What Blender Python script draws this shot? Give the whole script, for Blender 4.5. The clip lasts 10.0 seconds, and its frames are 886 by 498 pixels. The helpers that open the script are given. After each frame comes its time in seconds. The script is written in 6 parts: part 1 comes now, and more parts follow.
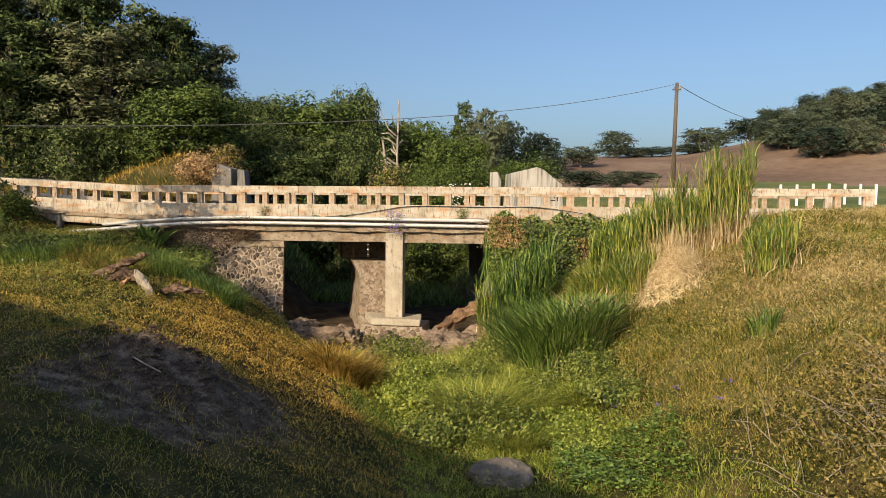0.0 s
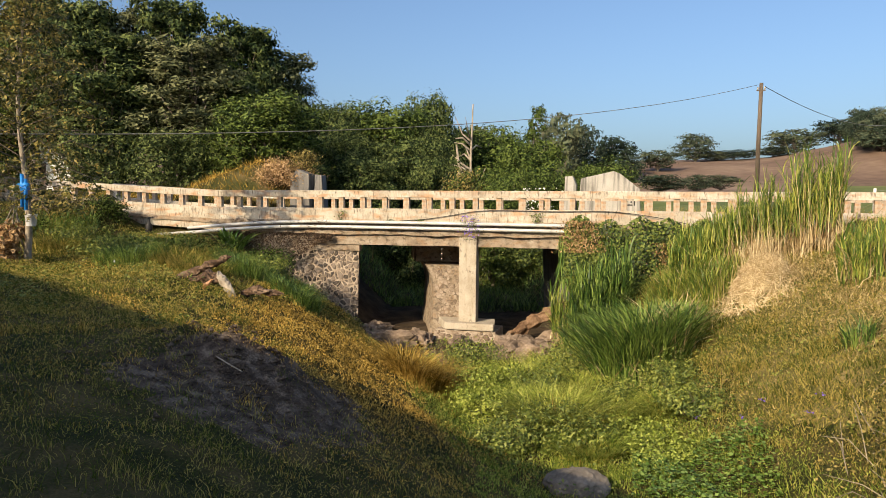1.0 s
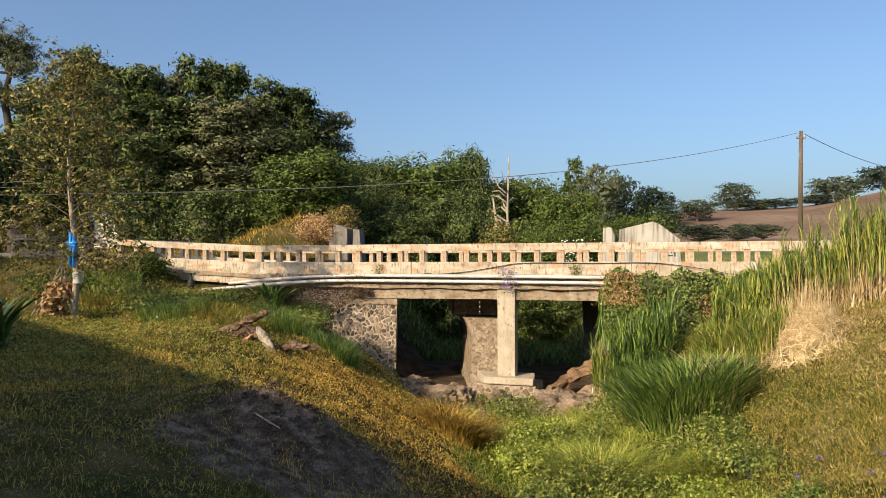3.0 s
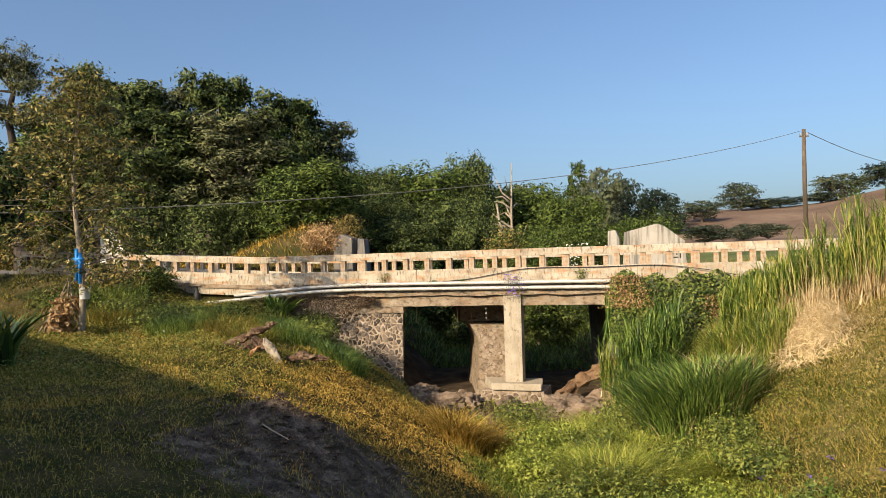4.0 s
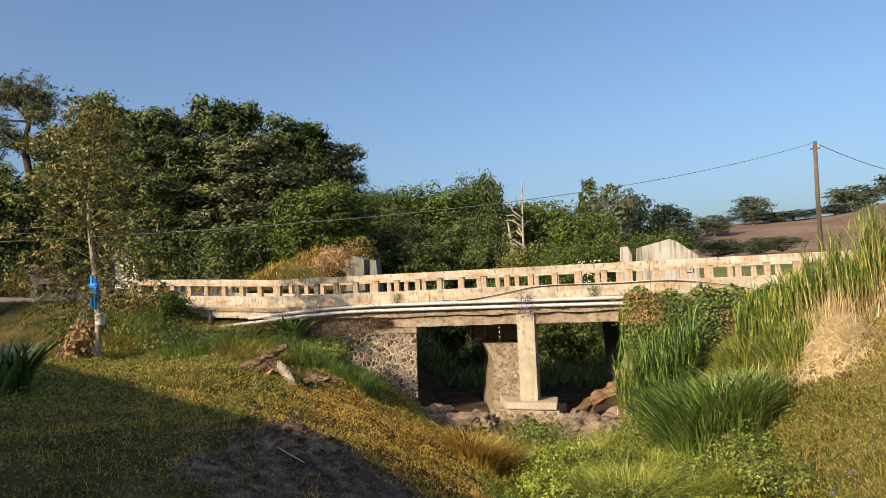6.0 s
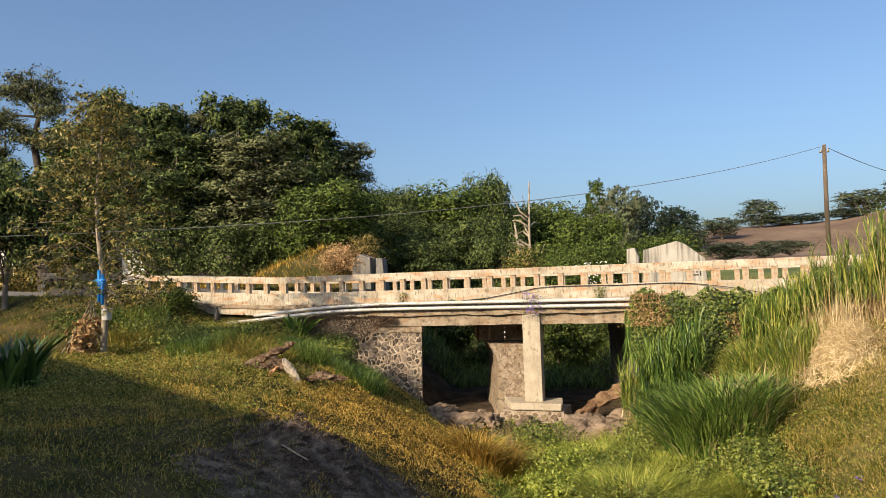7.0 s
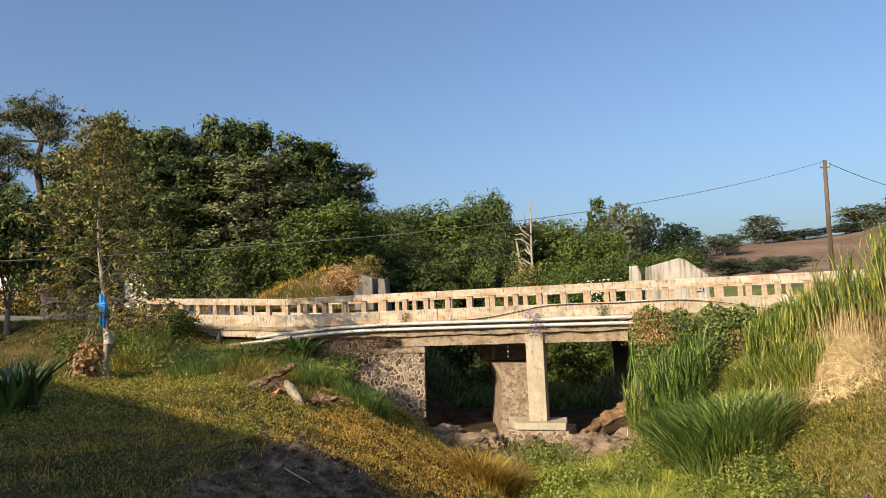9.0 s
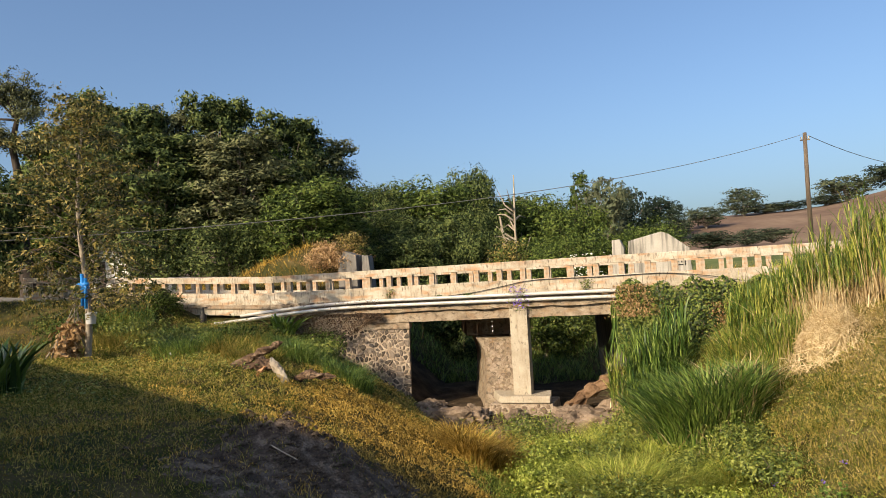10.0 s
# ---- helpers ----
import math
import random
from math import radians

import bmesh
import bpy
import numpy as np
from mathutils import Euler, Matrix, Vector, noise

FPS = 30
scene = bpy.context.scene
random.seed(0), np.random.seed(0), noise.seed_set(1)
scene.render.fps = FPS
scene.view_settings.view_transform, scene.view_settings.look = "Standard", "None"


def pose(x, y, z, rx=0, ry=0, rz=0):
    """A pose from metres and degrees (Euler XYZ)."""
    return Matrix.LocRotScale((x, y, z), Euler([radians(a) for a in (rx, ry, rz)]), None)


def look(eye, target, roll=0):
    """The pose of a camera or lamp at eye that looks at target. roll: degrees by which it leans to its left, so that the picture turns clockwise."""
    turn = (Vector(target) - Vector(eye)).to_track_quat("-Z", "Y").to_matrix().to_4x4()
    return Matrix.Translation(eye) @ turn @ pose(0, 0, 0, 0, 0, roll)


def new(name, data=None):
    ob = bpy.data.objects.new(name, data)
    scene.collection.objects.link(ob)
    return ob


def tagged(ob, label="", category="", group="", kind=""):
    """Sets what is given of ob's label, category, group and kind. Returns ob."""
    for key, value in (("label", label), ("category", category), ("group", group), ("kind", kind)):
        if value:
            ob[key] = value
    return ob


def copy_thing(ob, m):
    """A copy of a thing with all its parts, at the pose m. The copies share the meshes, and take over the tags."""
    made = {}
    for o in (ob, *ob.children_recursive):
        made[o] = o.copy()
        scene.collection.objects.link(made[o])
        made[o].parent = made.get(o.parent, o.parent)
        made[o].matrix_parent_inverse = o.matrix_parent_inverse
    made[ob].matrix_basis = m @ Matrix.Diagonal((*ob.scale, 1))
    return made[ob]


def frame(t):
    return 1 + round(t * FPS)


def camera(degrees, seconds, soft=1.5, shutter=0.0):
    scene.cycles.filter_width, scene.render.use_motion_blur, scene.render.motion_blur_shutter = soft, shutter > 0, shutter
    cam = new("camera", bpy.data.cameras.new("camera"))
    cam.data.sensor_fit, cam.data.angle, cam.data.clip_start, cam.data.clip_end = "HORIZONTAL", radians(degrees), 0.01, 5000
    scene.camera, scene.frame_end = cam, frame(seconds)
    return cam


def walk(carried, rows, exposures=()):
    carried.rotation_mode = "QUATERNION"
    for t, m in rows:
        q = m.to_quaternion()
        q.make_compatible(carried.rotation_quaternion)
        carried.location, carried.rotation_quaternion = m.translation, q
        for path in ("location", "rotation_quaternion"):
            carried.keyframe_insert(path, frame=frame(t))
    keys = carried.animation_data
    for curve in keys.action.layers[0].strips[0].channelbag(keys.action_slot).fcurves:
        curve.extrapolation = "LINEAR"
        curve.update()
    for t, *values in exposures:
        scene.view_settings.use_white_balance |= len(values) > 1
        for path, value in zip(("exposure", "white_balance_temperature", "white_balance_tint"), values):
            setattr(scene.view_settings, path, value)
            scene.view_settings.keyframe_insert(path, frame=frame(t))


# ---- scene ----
cam = camera(63.0, 10.0, soft=0.6)
EYE, TURN = 0.42, 19.1
# seconds, place about the stand, then yaw, pitch and roll
ROWS = [
    (0, 0.068, -0.092, 0.001, -10.109, -3.435, -0.560),
    (0.5, 0.036, -0.056, -0.013, -6.824, -3.655, -0.560),
    (1, 0.010, -0.034, -0.014, -4.371, -3.108, -0.607),
    (1.5, -0.013, 0.004, -0.015, -2.099, -2.282, -0.826),
    (2, -0.026, 0.029, -0.014, -1.513, -0.563, 0.063),
    (2.5, -0.019, 0.020, -0.008, -1.532, 0.542, -0.072),
    (4, -0.013, 0.025, -0.006, -1.012, 1.636, 1.428),
    (4.5, -0.006, 0.020, -0.001, -0.806, 2.178, 2.261),
    (5, 0.001, -0.008, 0.002, -0.182, 2.668, 1.872),
    (5.5, 0.000, -0.005, -0.004, -0.220, 3.121, 2.692),
    (7, -0.007, 0.012, -0.006, 0.435, 3.194, 1.759),
    (7.5, 0.000, -0.000, 0.000, -0.000, 3.100, 1.800),
    (8, -0.002, 0.017, -0.000, 0.296, 3.228, 1.708),
    (8.5, 0.004, 0.021, -0.001, 0.781, 4.033, 2.462),
    (9, 0.001, 0.030, -0.003, 0.664, 4.746, 2.395),
    (9.5, 0.010, 0.000, -0.012, 0.059, 3.385, 4.039),
    (10, 0.008, 0.031, -0.002, -0.574, 2.780, 3.113),
]
walk(cam, [(t, pose(x, y, EYE + z, 90 + pitch, roll, TURN + yaw)) for t, x, y, z, yaw, pitch, roll in ROWS],
     [(0, 0.24), (0.5, 0.40), (1, 0.44), (2, 0.50), (3, 0.44), (4, 0.40), (7, 0.42), (10, 0.42)])

# ---- light ----
SUN_EL, SUN_AZ = 27.0, 203.0   # degrees; azimuth from +y towards +x
to_sun = Vector((math.sin(radians(SUN_AZ)) * math.cos(radians(SUN_EL)), math.cos(radians(SUN_AZ)) * math.cos(radians(SUN_EL)), math.sin(radians(SUN_EL))))
world = bpy.data.worlds.new("sky")
scene.world = world
world.use_nodes = True
wn = world.node_tree
sky = wn.nodes.new("ShaderNodeTexSky")
sky.sky_type, sky.sun_disc = "NISHITA", False
sky.sun_elevation, sky.sun_rotation = radians(SUN_EL), radians(SUN_AZ)
sky.air_density, sky.dust_density, sky.ozone_density = 1.0, 3.6, 4.3
wn.links.new(sky.outputs[0], wn.nodes["Background"].inputs[0])
wn.nodes["Background"].inputs[1].default_value = 0.138
sun = new("sun", bpy.data.lights.new("sun", "SUN"))
sun.data.energy, sun.data.angle, sun.data.color = 5.0, radians(0.5), (1.0, 0.81, 0.565)
sun.matrix_world = look(to_sun * 60, (0, 0, 0))

# ---- helpers of this scene ----
rng = np.random.default_rng(7)


def smooth(a):
    a = np.clip(a, 0.0, 1.0)
    return a * a * (3 - 2 * a)


def waves(x, y, s=1.0, seed=0.0):
    """Cheap uneven ground: a few crossed waves, about -1 to 1."""
    x, y = np.asarray(x) * s, np.asarray(y) * s
    return (np.sin(x * 1.3 + 1.7 * np.sin(y * 0.7 + seed) + seed) + np.sin(y * 1.7 + 1.3 * np.sin(x * 0.9 + 2 * seed)) + 0.6 * np.sin(x * 2.9 + y * 2.3 + seed) + 0.4 * np.sin(y * 4.7 - x * 3.1)) / 3.0


STREAM_Y = [-40, -8, 0, 5, 9, 12, 16, 22, 30, 45, 80, 200]
STREAM_X = [40, 14, 7.5, 3.4, 0.9, -0.6, -2.3, -5.0, -7.0, -11.0, -24.0, -70.0]


def ground(x, y):
    """Height of the land, arrays welcome."""
    x, y = np.asarray(x, float), np.asarray(y, float)
    xc = np.interp(y, STREAM_Y, STREAM_X)
    hw = np.interp(y, [0, 12, 20, 23, 28, 45], [1.5, 1.5, 2.6, 3.4, 3.0, 2.5])
    bed = np.interp(y, [0, 14, 19, 23, 30, 70, 140], [-3.9, -3.88, -3.92, -3.72, -3.4, -2.2, 2.0]) + 0.10 * waves(x, y, 1.1, 2.0)
    d = xc - x
    left = -1.15 + 1.0 * smooth((y - 15.0) / 6.5) + 0.55 * smooth((-14.0 - x) / 12.0) * smooth((y - 14) / 7) + 0.09 * waves(x, y, 0.6, 1.0)
    left = left - 0.42 * np.exp(-((y - 21.6) / 1.3) ** 2) * smooth((x + 17.8) / 1.5)
    left = left - 0.50 * np.exp(-((y - 19.4) / 1.6) ** 2) * smooth((x + 17.8) / 1.5)
    left = left + 0.28 * smooth((-16.9 - x) / 1.4) * np.exp(-((y - 21.0) / 1.3) ** 2)
    left = left + 0.5 * smooth((y - 27.5) / 3.0)
    right = np.interp(y, [0, 8, 16, 21, 24, 30], [-1.4, -1.0, -0.35, 0.0, 0.0, 0.1]) + 0.30 * smooth((x - 4.5) / 3.0) * smooth((y - 18.5) / 2.5) * smooth((22.6 - y) / 0.3) + 0.08 * waves(x, y, 0.7, 4.0)
    wl = np.interp(y, [0, 9, 14, 18, 22.6, 26, 30], [9.0, 9.0, 8.0, 7.5, 7.5, 6.0, 5.5])
    wr = np.interp(y, [0, 10, 17, 22, 30], [7.5, 8.5, 9.0, 6.0, 6.0])
    zl = bed + (left - bed) * np.sin(np.clip((d - hw) / wl, 0, 1) * np.pi / 2)
    zr = bed + (right - bed) * np.sin(np.clip((-d - hw) / wr, 0, 1) * np.pi / 2)
    z = np.where(d > 0, zl, zr)
    z = z + 0.055 * waves(x, y, 2.3, 2.5) * smooth((21.0 - y) / 2.0) * smooth((np.abs(d) - 2.0) / 1.5)
    z = z + 0.12 * waves(x, y, 1.15, 4.5) * smooth((y - 15.2) / 1.5) * smooth((18.6 - y) / 1.2) * smooth((d - 4.0) / 2.0)
    # mud heap on the near bank
    z = z + 0.46 * np.exp(-(((x + 5.2) / 1.1) ** 2 + ((y - 9.0) / 0.7) ** 2)) * (1 + 0.5 * waves(x, y, 6.0, 3.0))
    # fill under the road outside the spans
    fill = smooth((y - 22.5) / 0.25) * smooth((27.1 - y) / 0.25) * np.maximum(smooth((-9.2 - 0.38 * (y - 22.4) - x) / 0.2), smooth((x + 0.9 + 0.38 * (y - 22.4)) / 0.2))
    z = z * (1 - fill) + (-0.12 + 0.55 * smooth((-14.0 - x) / 12.0)) * fill
    # mound beyond the road
    z = z + (1.75 * np.exp(-(np.abs(x + 15.2) / 2.2) ** 2.6) + 1.35 * np.exp(-((x + 18.2) / 2.3) ** 2)) * np.exp(-(np.abs(y - 29.4) / 1.5) ** 2.6)
    # rising fields and hills
    far = smooth((y - 34) / 70)
    z = z + far * (3.2 + 0.0 * x) * smooth((x + 25) / 30)
    z = z + smooth((y - 100) / 75) * (8.8 + 12.0 * smooth((x - 22) / 60) + 1.2 * waves(x, y, 0.04, 1.0)) + smooth((y - 180) / 300) * 6
    z = z + smooth((-40 - x) / 60) * smooth((y - 30) / 60) * 6
    return z


def material(name, colours, scale=4.0, rough=0.85, bump=0.25, fine=40.0, spec=0.25, metal=0.0, island=0.0, stretch=(1, 1, 1), object_random=0.0, bump_dist=0.02, through_light=0.0, coords="Object"):
    m = bpy.data.materials.new(name)
    m.use_nodes = True
    nt = m.node_tree
    nd, lk = nt.nodes, nt.links
    bsdf = nd["Principled BSDF"]
    bsdf.inputs["Roughness"].default_value = rough
    bsdf.inputs["Specular IOR Level"].default_value = spec
    bsdf.inputs["Metallic"].default_value = metal
    tc, mp = nd.new("ShaderNodeTexCoord"), nd.new("ShaderNodeMapping")
    mp.inputs["Scale"].default_value = stretch
    lk.new(tc.outputs[coords], mp.inputs[0])
    big, small = nd.new("ShaderNodeTexNoise"), nd.new("ShaderNodeTexNoise")
    big.inputs["Scale"].default_value, big.inputs["Detail"].default_value = scale, 6
    small.inputs["Scale"].default_value, small.inputs["Detail"].default_value = fine, 4
    lk.new(mp.outputs[0], big.inputs["Vector"])
    lk.new(mp.outputs[0], small.inputs["Vector"])
    mix = nd.new("ShaderNodeMath")
    mix.operation = "MULTIPLY_ADD"
    lk.new(small.outputs[0], mix.inputs[0])
    mix.inputs[1].default_value = 0.45
    lk.new(big.outputs[0], mix.inputs[2])
    last = mix.outputs[0]
    offset = -0.225
    for amount, node, out in ((island, "ShaderNodeNewGeometry", "Random Per Island"), (object_random, "ShaderNodeObjectInfo", "Random")):
        if amount:
            src, add = nd.new(node), nd.new("ShaderNodeMath")
            add.operation = "MULTIPLY_ADD"
            lk.new(src.outputs[out], add.inputs[0])
            add.inputs[1].default_value = amount
            lk.new(last, add.inputs[2])
            last = add.outputs[0]
            offset -= amount / 2
    shift = nd.new("ShaderNodeMath")
    shift.operation = "ADD"
    lk.new(last, shift.inputs[0])
    shift.inputs[1].default_value = offset
    ramp = nd.new("ShaderNodeValToRGB")
    el = ramp.color_ramp.elements
    n = len(colours)
    for i, c in enumerate(colours):
        p = 0.28 + 0.44 * i / max(1, n - 1)
        e = el[i] if i < 2 else el.new(p)
        e.position = p
    for e, c in zip(sorted(el, key=lambda q: q.position), colours):
        e.color = (*c, 1)
    lk.new(shift.outputs[0], ramp.inputs[0])
    lk.new(ramp.outputs[0], bsdf.inputs["Base Color"])
    if bump:
        b = nd.new("ShaderNodeBump")
        b.inputs["Strength"].default_value, b.inputs["Distance"].default_value = bump, bump_dist
        lk.new(mix.outputs[0], b.inputs["Height"])
        lk.new(b.outputs[0], bsdf.inputs["Normal"])
    if through_light:
        tr, ms = nd.new("ShaderNodeBsdfTranslucent"), nd.new("ShaderNodeMixShader")
        lk.new(ramp.outputs[0], tr.inputs[0])
        ms.inputs[0].default_value = through_light
        lk.new(bsdf.outputs[0], ms.inputs[1])
        lk.new(tr.outputs[0], ms.inputs[2])
        lk.new(ms.outputs[0], nd["Material Output"].inputs[0])
    return m


def leaf_material(name, colours, rough=0.55, light=0.22, spec=0.35, scale=0.6):
    return material(name, colours, scale=scale, rough=rough, bump=0, fine=6.0, spec=spec, island=0.85, through_light=light)


def stains(m, colour, scale=(1.5, 1.5, 0.25), amount=0.55, low=0.45, high=0.7):
    """Lay streaky stains over a material's colour."""
    nd, lk = m.node_tree.nodes, m.node_tree.links
    bsdf = nd["Principled BSDF"]
    src = bsdf.inputs["Base Color"].links[0].from_socket
    tc, mp, nz, rp, mx = (nd.new(k) for k in ("ShaderNodeTexCoord", "ShaderNodeMapping", "ShaderNodeTexNoise", "ShaderNodeMapRange", "ShaderNodeMix"))
    mx.data_type = "RGBA"
    mp.inputs["Scale"].default_value = scale
    mp.inputs["Location"].default_value = (3.1, 1.7, 0.4)
    lk.new(tc.outputs["Object"], mp.inputs[0])
    lk.new(mp.outputs[0], nz.inputs["Vector"])
    nz.inputs["Scale"].default_value, nz.inputs["Detail"].default_value = 2.2, 7
    lk.new(nz.outputs[0], rp.inputs[0])
    rp.inputs[1].default_value, rp.inputs[2].default_value, rp.inputs[4].default_value = low, high, amount
    lk.new(rp.outputs[0], mx.inputs[0])
    lk.new(src, mx.inputs[6])
    mx.inputs[7].default_value = (*colour, 1)
    lk.new(mx.outputs[2], bsdf.inputs["Base Color"])
    return m


def mesh_from(name, verts, faces, smooth_shade=False):
    me = bpy.data.meshes.new(name)
    me.from_pydata([tuple(v) for v in verts], [], [tuple(f) for f in faces])
    me.update()
    if smooth_shade:
        me.polygons.foreach_set("use_smooth", [True] * len(me.polygons))
    return me


def fast_mesh(name, verts, faces, smooth_shade=False):
    """A mesh from arrays: verts n x 3, faces a list of arrays (k x 3 or k x 4)."""
    me = bpy.data.meshes.new(name)
    verts = np.asarray(verts, np.float32)
    me.vertices.add(len(verts))
    me.vertices.foreach_set("co", verts.ravel())
    loops = np.concatenate([f.ravel() for f in faces]).astype(np.int32)
    sizes = np.concatenate([np.full(len(f), f.shape[1]) for f in faces])
    me.loops.add(len(loops))
    me.loops.foreach_set("vertex_index", loops)
    me.polygons.add(len(sizes))
    me.polygons.foreach_set("loop_start", np.concatenate([[0], np.cumsum(sizes)[:-1]]).astype(np.int32))
    if smooth_shade:
        me.polygons.foreach_set("use_smooth", np.ones(len(sizes), bool))
    me.update()
    me.validate()
    return me


def place(name, me, mat, parent=None, label=""):
    ob = new(name, me)
    if mat and not me.materials:
        me.materials.append(mat)
    if parent:
        ob.parent = parent
    if label:
        ob["label"] = label
    return ob


def part(name, bm, mat, parent=None, label="", smooth_shade=False):
    me = bpy.data.meshes.new(name)
    bm.normal_update()
    bm.to_mesh(me)
    bm.free()
    if smooth_shade:
        me.polygons.foreach_set("use_smooth", [True] * len(me.polygons))
    return place(name, me, mat, parent, label)


def thing(name, at, label, category, group="", kind=""):
    e = new(name)
    e.location = at
    return tagged(e, label, category, group, kind)


def box(x0, x1, y0, y1, z0, z1, bevel=0.01, cuts=0, rough=0.0, seed=0):
    """A bevelled box; cuts and rough give a worn, uneven face."""
    bm = bmesh.new()
    bmesh.ops.create_cube(bm, size=1)
    for v in bm.verts:
        v.co = Vector(((x0 + x1) / 2 + v.co.x * (x1 - x0), (y0 + y1) / 2 + v.co.y * (y1 - y0), (z0 + z1) / 2 + v.co.z * (z1 - z0)))
    if cuts:
        n = max(1, int(abs(x1 - x0) / cuts))
        for k in range(1, n):
            px = x0 + (x1 - x0) * k / n
            bmesh.ops.bisect_plane(bm, geom=bm.verts[:] + bm.edges[:] + bm.faces[:], plane_co=(px, 0, 0), plane_no=(1, 0, 0))
    if bevel:
        sharp = [e for e in bm.edges if len(e.link_faces) == 2 and e.calc_face_angle() > 1.0]
        bmesh.ops.bevel(bm, geom=sharp, offset=bevel, segments=2, affect="EDGES", profile=0.6)
    if rough:
        for v in bm.verts:
            v.co += Vector((noise.noise(v.co * 2.3 + Vector((seed, 0, 0))), noise.noise(v.co * 2.3 + Vector((9, seed, 0))), noise.noise(v.co * 2.3 + Vector((0, 5, seed))))) * rough
    return bm


def prism(points, y0, y1, bevel=0.01):
    """A polygon in x and z, drawn out from y0 to y1."""
    bm = bmesh.new()
    a = [bm.verts.new((x, y0, z)) for x, z in points]
    b = [bm.verts.new((x, y1, z)) for x, z in points]
    bm.faces.new(a)
    bm.faces.new(b[::-1])
    for i in range(len(points)):
        j = (i + 1) % len(points)
        bm.faces.new((a[j], a[i], b[i], b[j]))
    bmesh.ops.recalc_face_normals(bm, faces=bm.faces[:])
    if bevel:
        bmesh.ops.bevel(bm, geom=bm.edges[:], offset=bevel, segments=2, affect="EDGES", profile=0.6)
    return bm


def tube(points, radii, sides=8, name="tube"):
    """Verts and faces of a round rod through points, with a radius at each."""
    pts = [Vector(p) for p in points]
    if not hasattr(radii, "__len__"):
        radii = [radii] * len(pts)
    verts, faces = [], []
    side = None
    for i, p in enumerate(pts):
        way = (pts[min(i + 1, len(pts) - 1)] - pts[max(i - 1, 0)]).normalized()
        if side is None:
            side = way.orthogonal().normalized()
        side = (side - way * side.dot(way)).normalized()
        up = way.cross(side)
        for k in range(sides):
            a = 2 * math.pi * k / sides
            verts.append(p + (side * math.cos(a) + up * math.sin(a)) * radii[i])
        if i:
            o = (i - 1) * sides
            for k in range(sides):
                l = (k + 1) % sides
                faces.append((o + k, o + l, o + sides + l, o + sides + k))
    faces.append(tuple(range(sides))[::-1])
    faces.append(tuple(range(len(verts) - sides, len(verts))))
    return verts, faces


def join_tubes(list_of):
    verts, faces = [], []
    for v, f in list_of:
        o = len(verts)
        verts += v
        faces += [tuple(i + o for i in q) for q in f]
    return verts, faces


def rock_mesh(name, size, seed, detail=3, uneven=0.28, facets=True):
    bm = bmesh.new()
    bmesh.ops.create_icosphere(bm, subdivisions=detail, radius=1)
    off = Vector((seed * 3.7, seed * 1.3, seed * 0.7))
    for v in bm.verts:
        n = noise.noise(v.co * 1.1 + off) * uneven * 1.6 + noise.noise(v.co * 2.7 + off) * uneven * 0.7 + (noise.noise(v.co * 6.5 + off) * 0.4 + noise.noise(v.co * 13 + off) * 0.2) * uneven * (detail > 3)
        if facets:
            for k in range(9):
                way = Vector((math.sin(k * 2.4 + seed), math.cos(k * 2.4 + seed * 1.7), math.sin(k * 1.1 + seed * 0.6))).normalized()
                over = v.co.dot(way) - 0.62 - 0.2 * math.sin(k * 5 + seed)
                if over > 0:
                    v.co -= way * over * 0.9
        v.co = Vector((v.co.x * size[0], v.co.y * size[1], v.co.z * size[2])) * (1 + n)
    me = bpy.data.meshes.new(name)
    bm.to_mesh(me)
    bm.free()
    return me


def blades(base, height, width, lean, seed=0, steps=2, droop=0.0, spread=None):
    """Grass blades as arrays of vertices and faces: base n x 3, height, width and lean n."""
    r = np.random.default_rng(seed)
    n = len(base)
    ang = r.uniform(0, 2 * np.pi, n) if spread is None else spread
    face = ang + r.normal(np.pi / 2, 0.5, n)
    out = np.stack([np.cos(ang), np.sin(ang), np.zeros(n)], 1)
    across = np.stack([np.cos(face), np.sin(face), np.zeros(n)], 1)
    rows = []
    for k in range(steps):
        u = k / steps
        c = base + out * (lean * height * u ** 1.8)[:, None] + np.array([0, 0, 1.0]) * (height * (u - droop * u ** 3))[:, None]
        w = (width * (1 - 0.55 * u) * 0.5)[:, None]
        rows += [c - across * w, c + across * w]
    tip = base + out * (lean * height)[:, None] + np.array([0, 0, 1.0]) * (height * (1 - droop))[:, None]
    rows.append(tip)
    per = 2 * steps + 1
    verts = np.stack(rows, 1).reshape(-1, 3)
    o = (np.arange(n) * per)[:, None]
    quads = [o + np.array([2 * k, 2 * k + 1, 2 * k + 3, 2 * k + 2]) for k in range(steps - 1)]
    tris = o + np.array([per - 3, per - 2, per - 1])
    return verts, ([np.concatenate(quads)] if quads else []) + [tris]


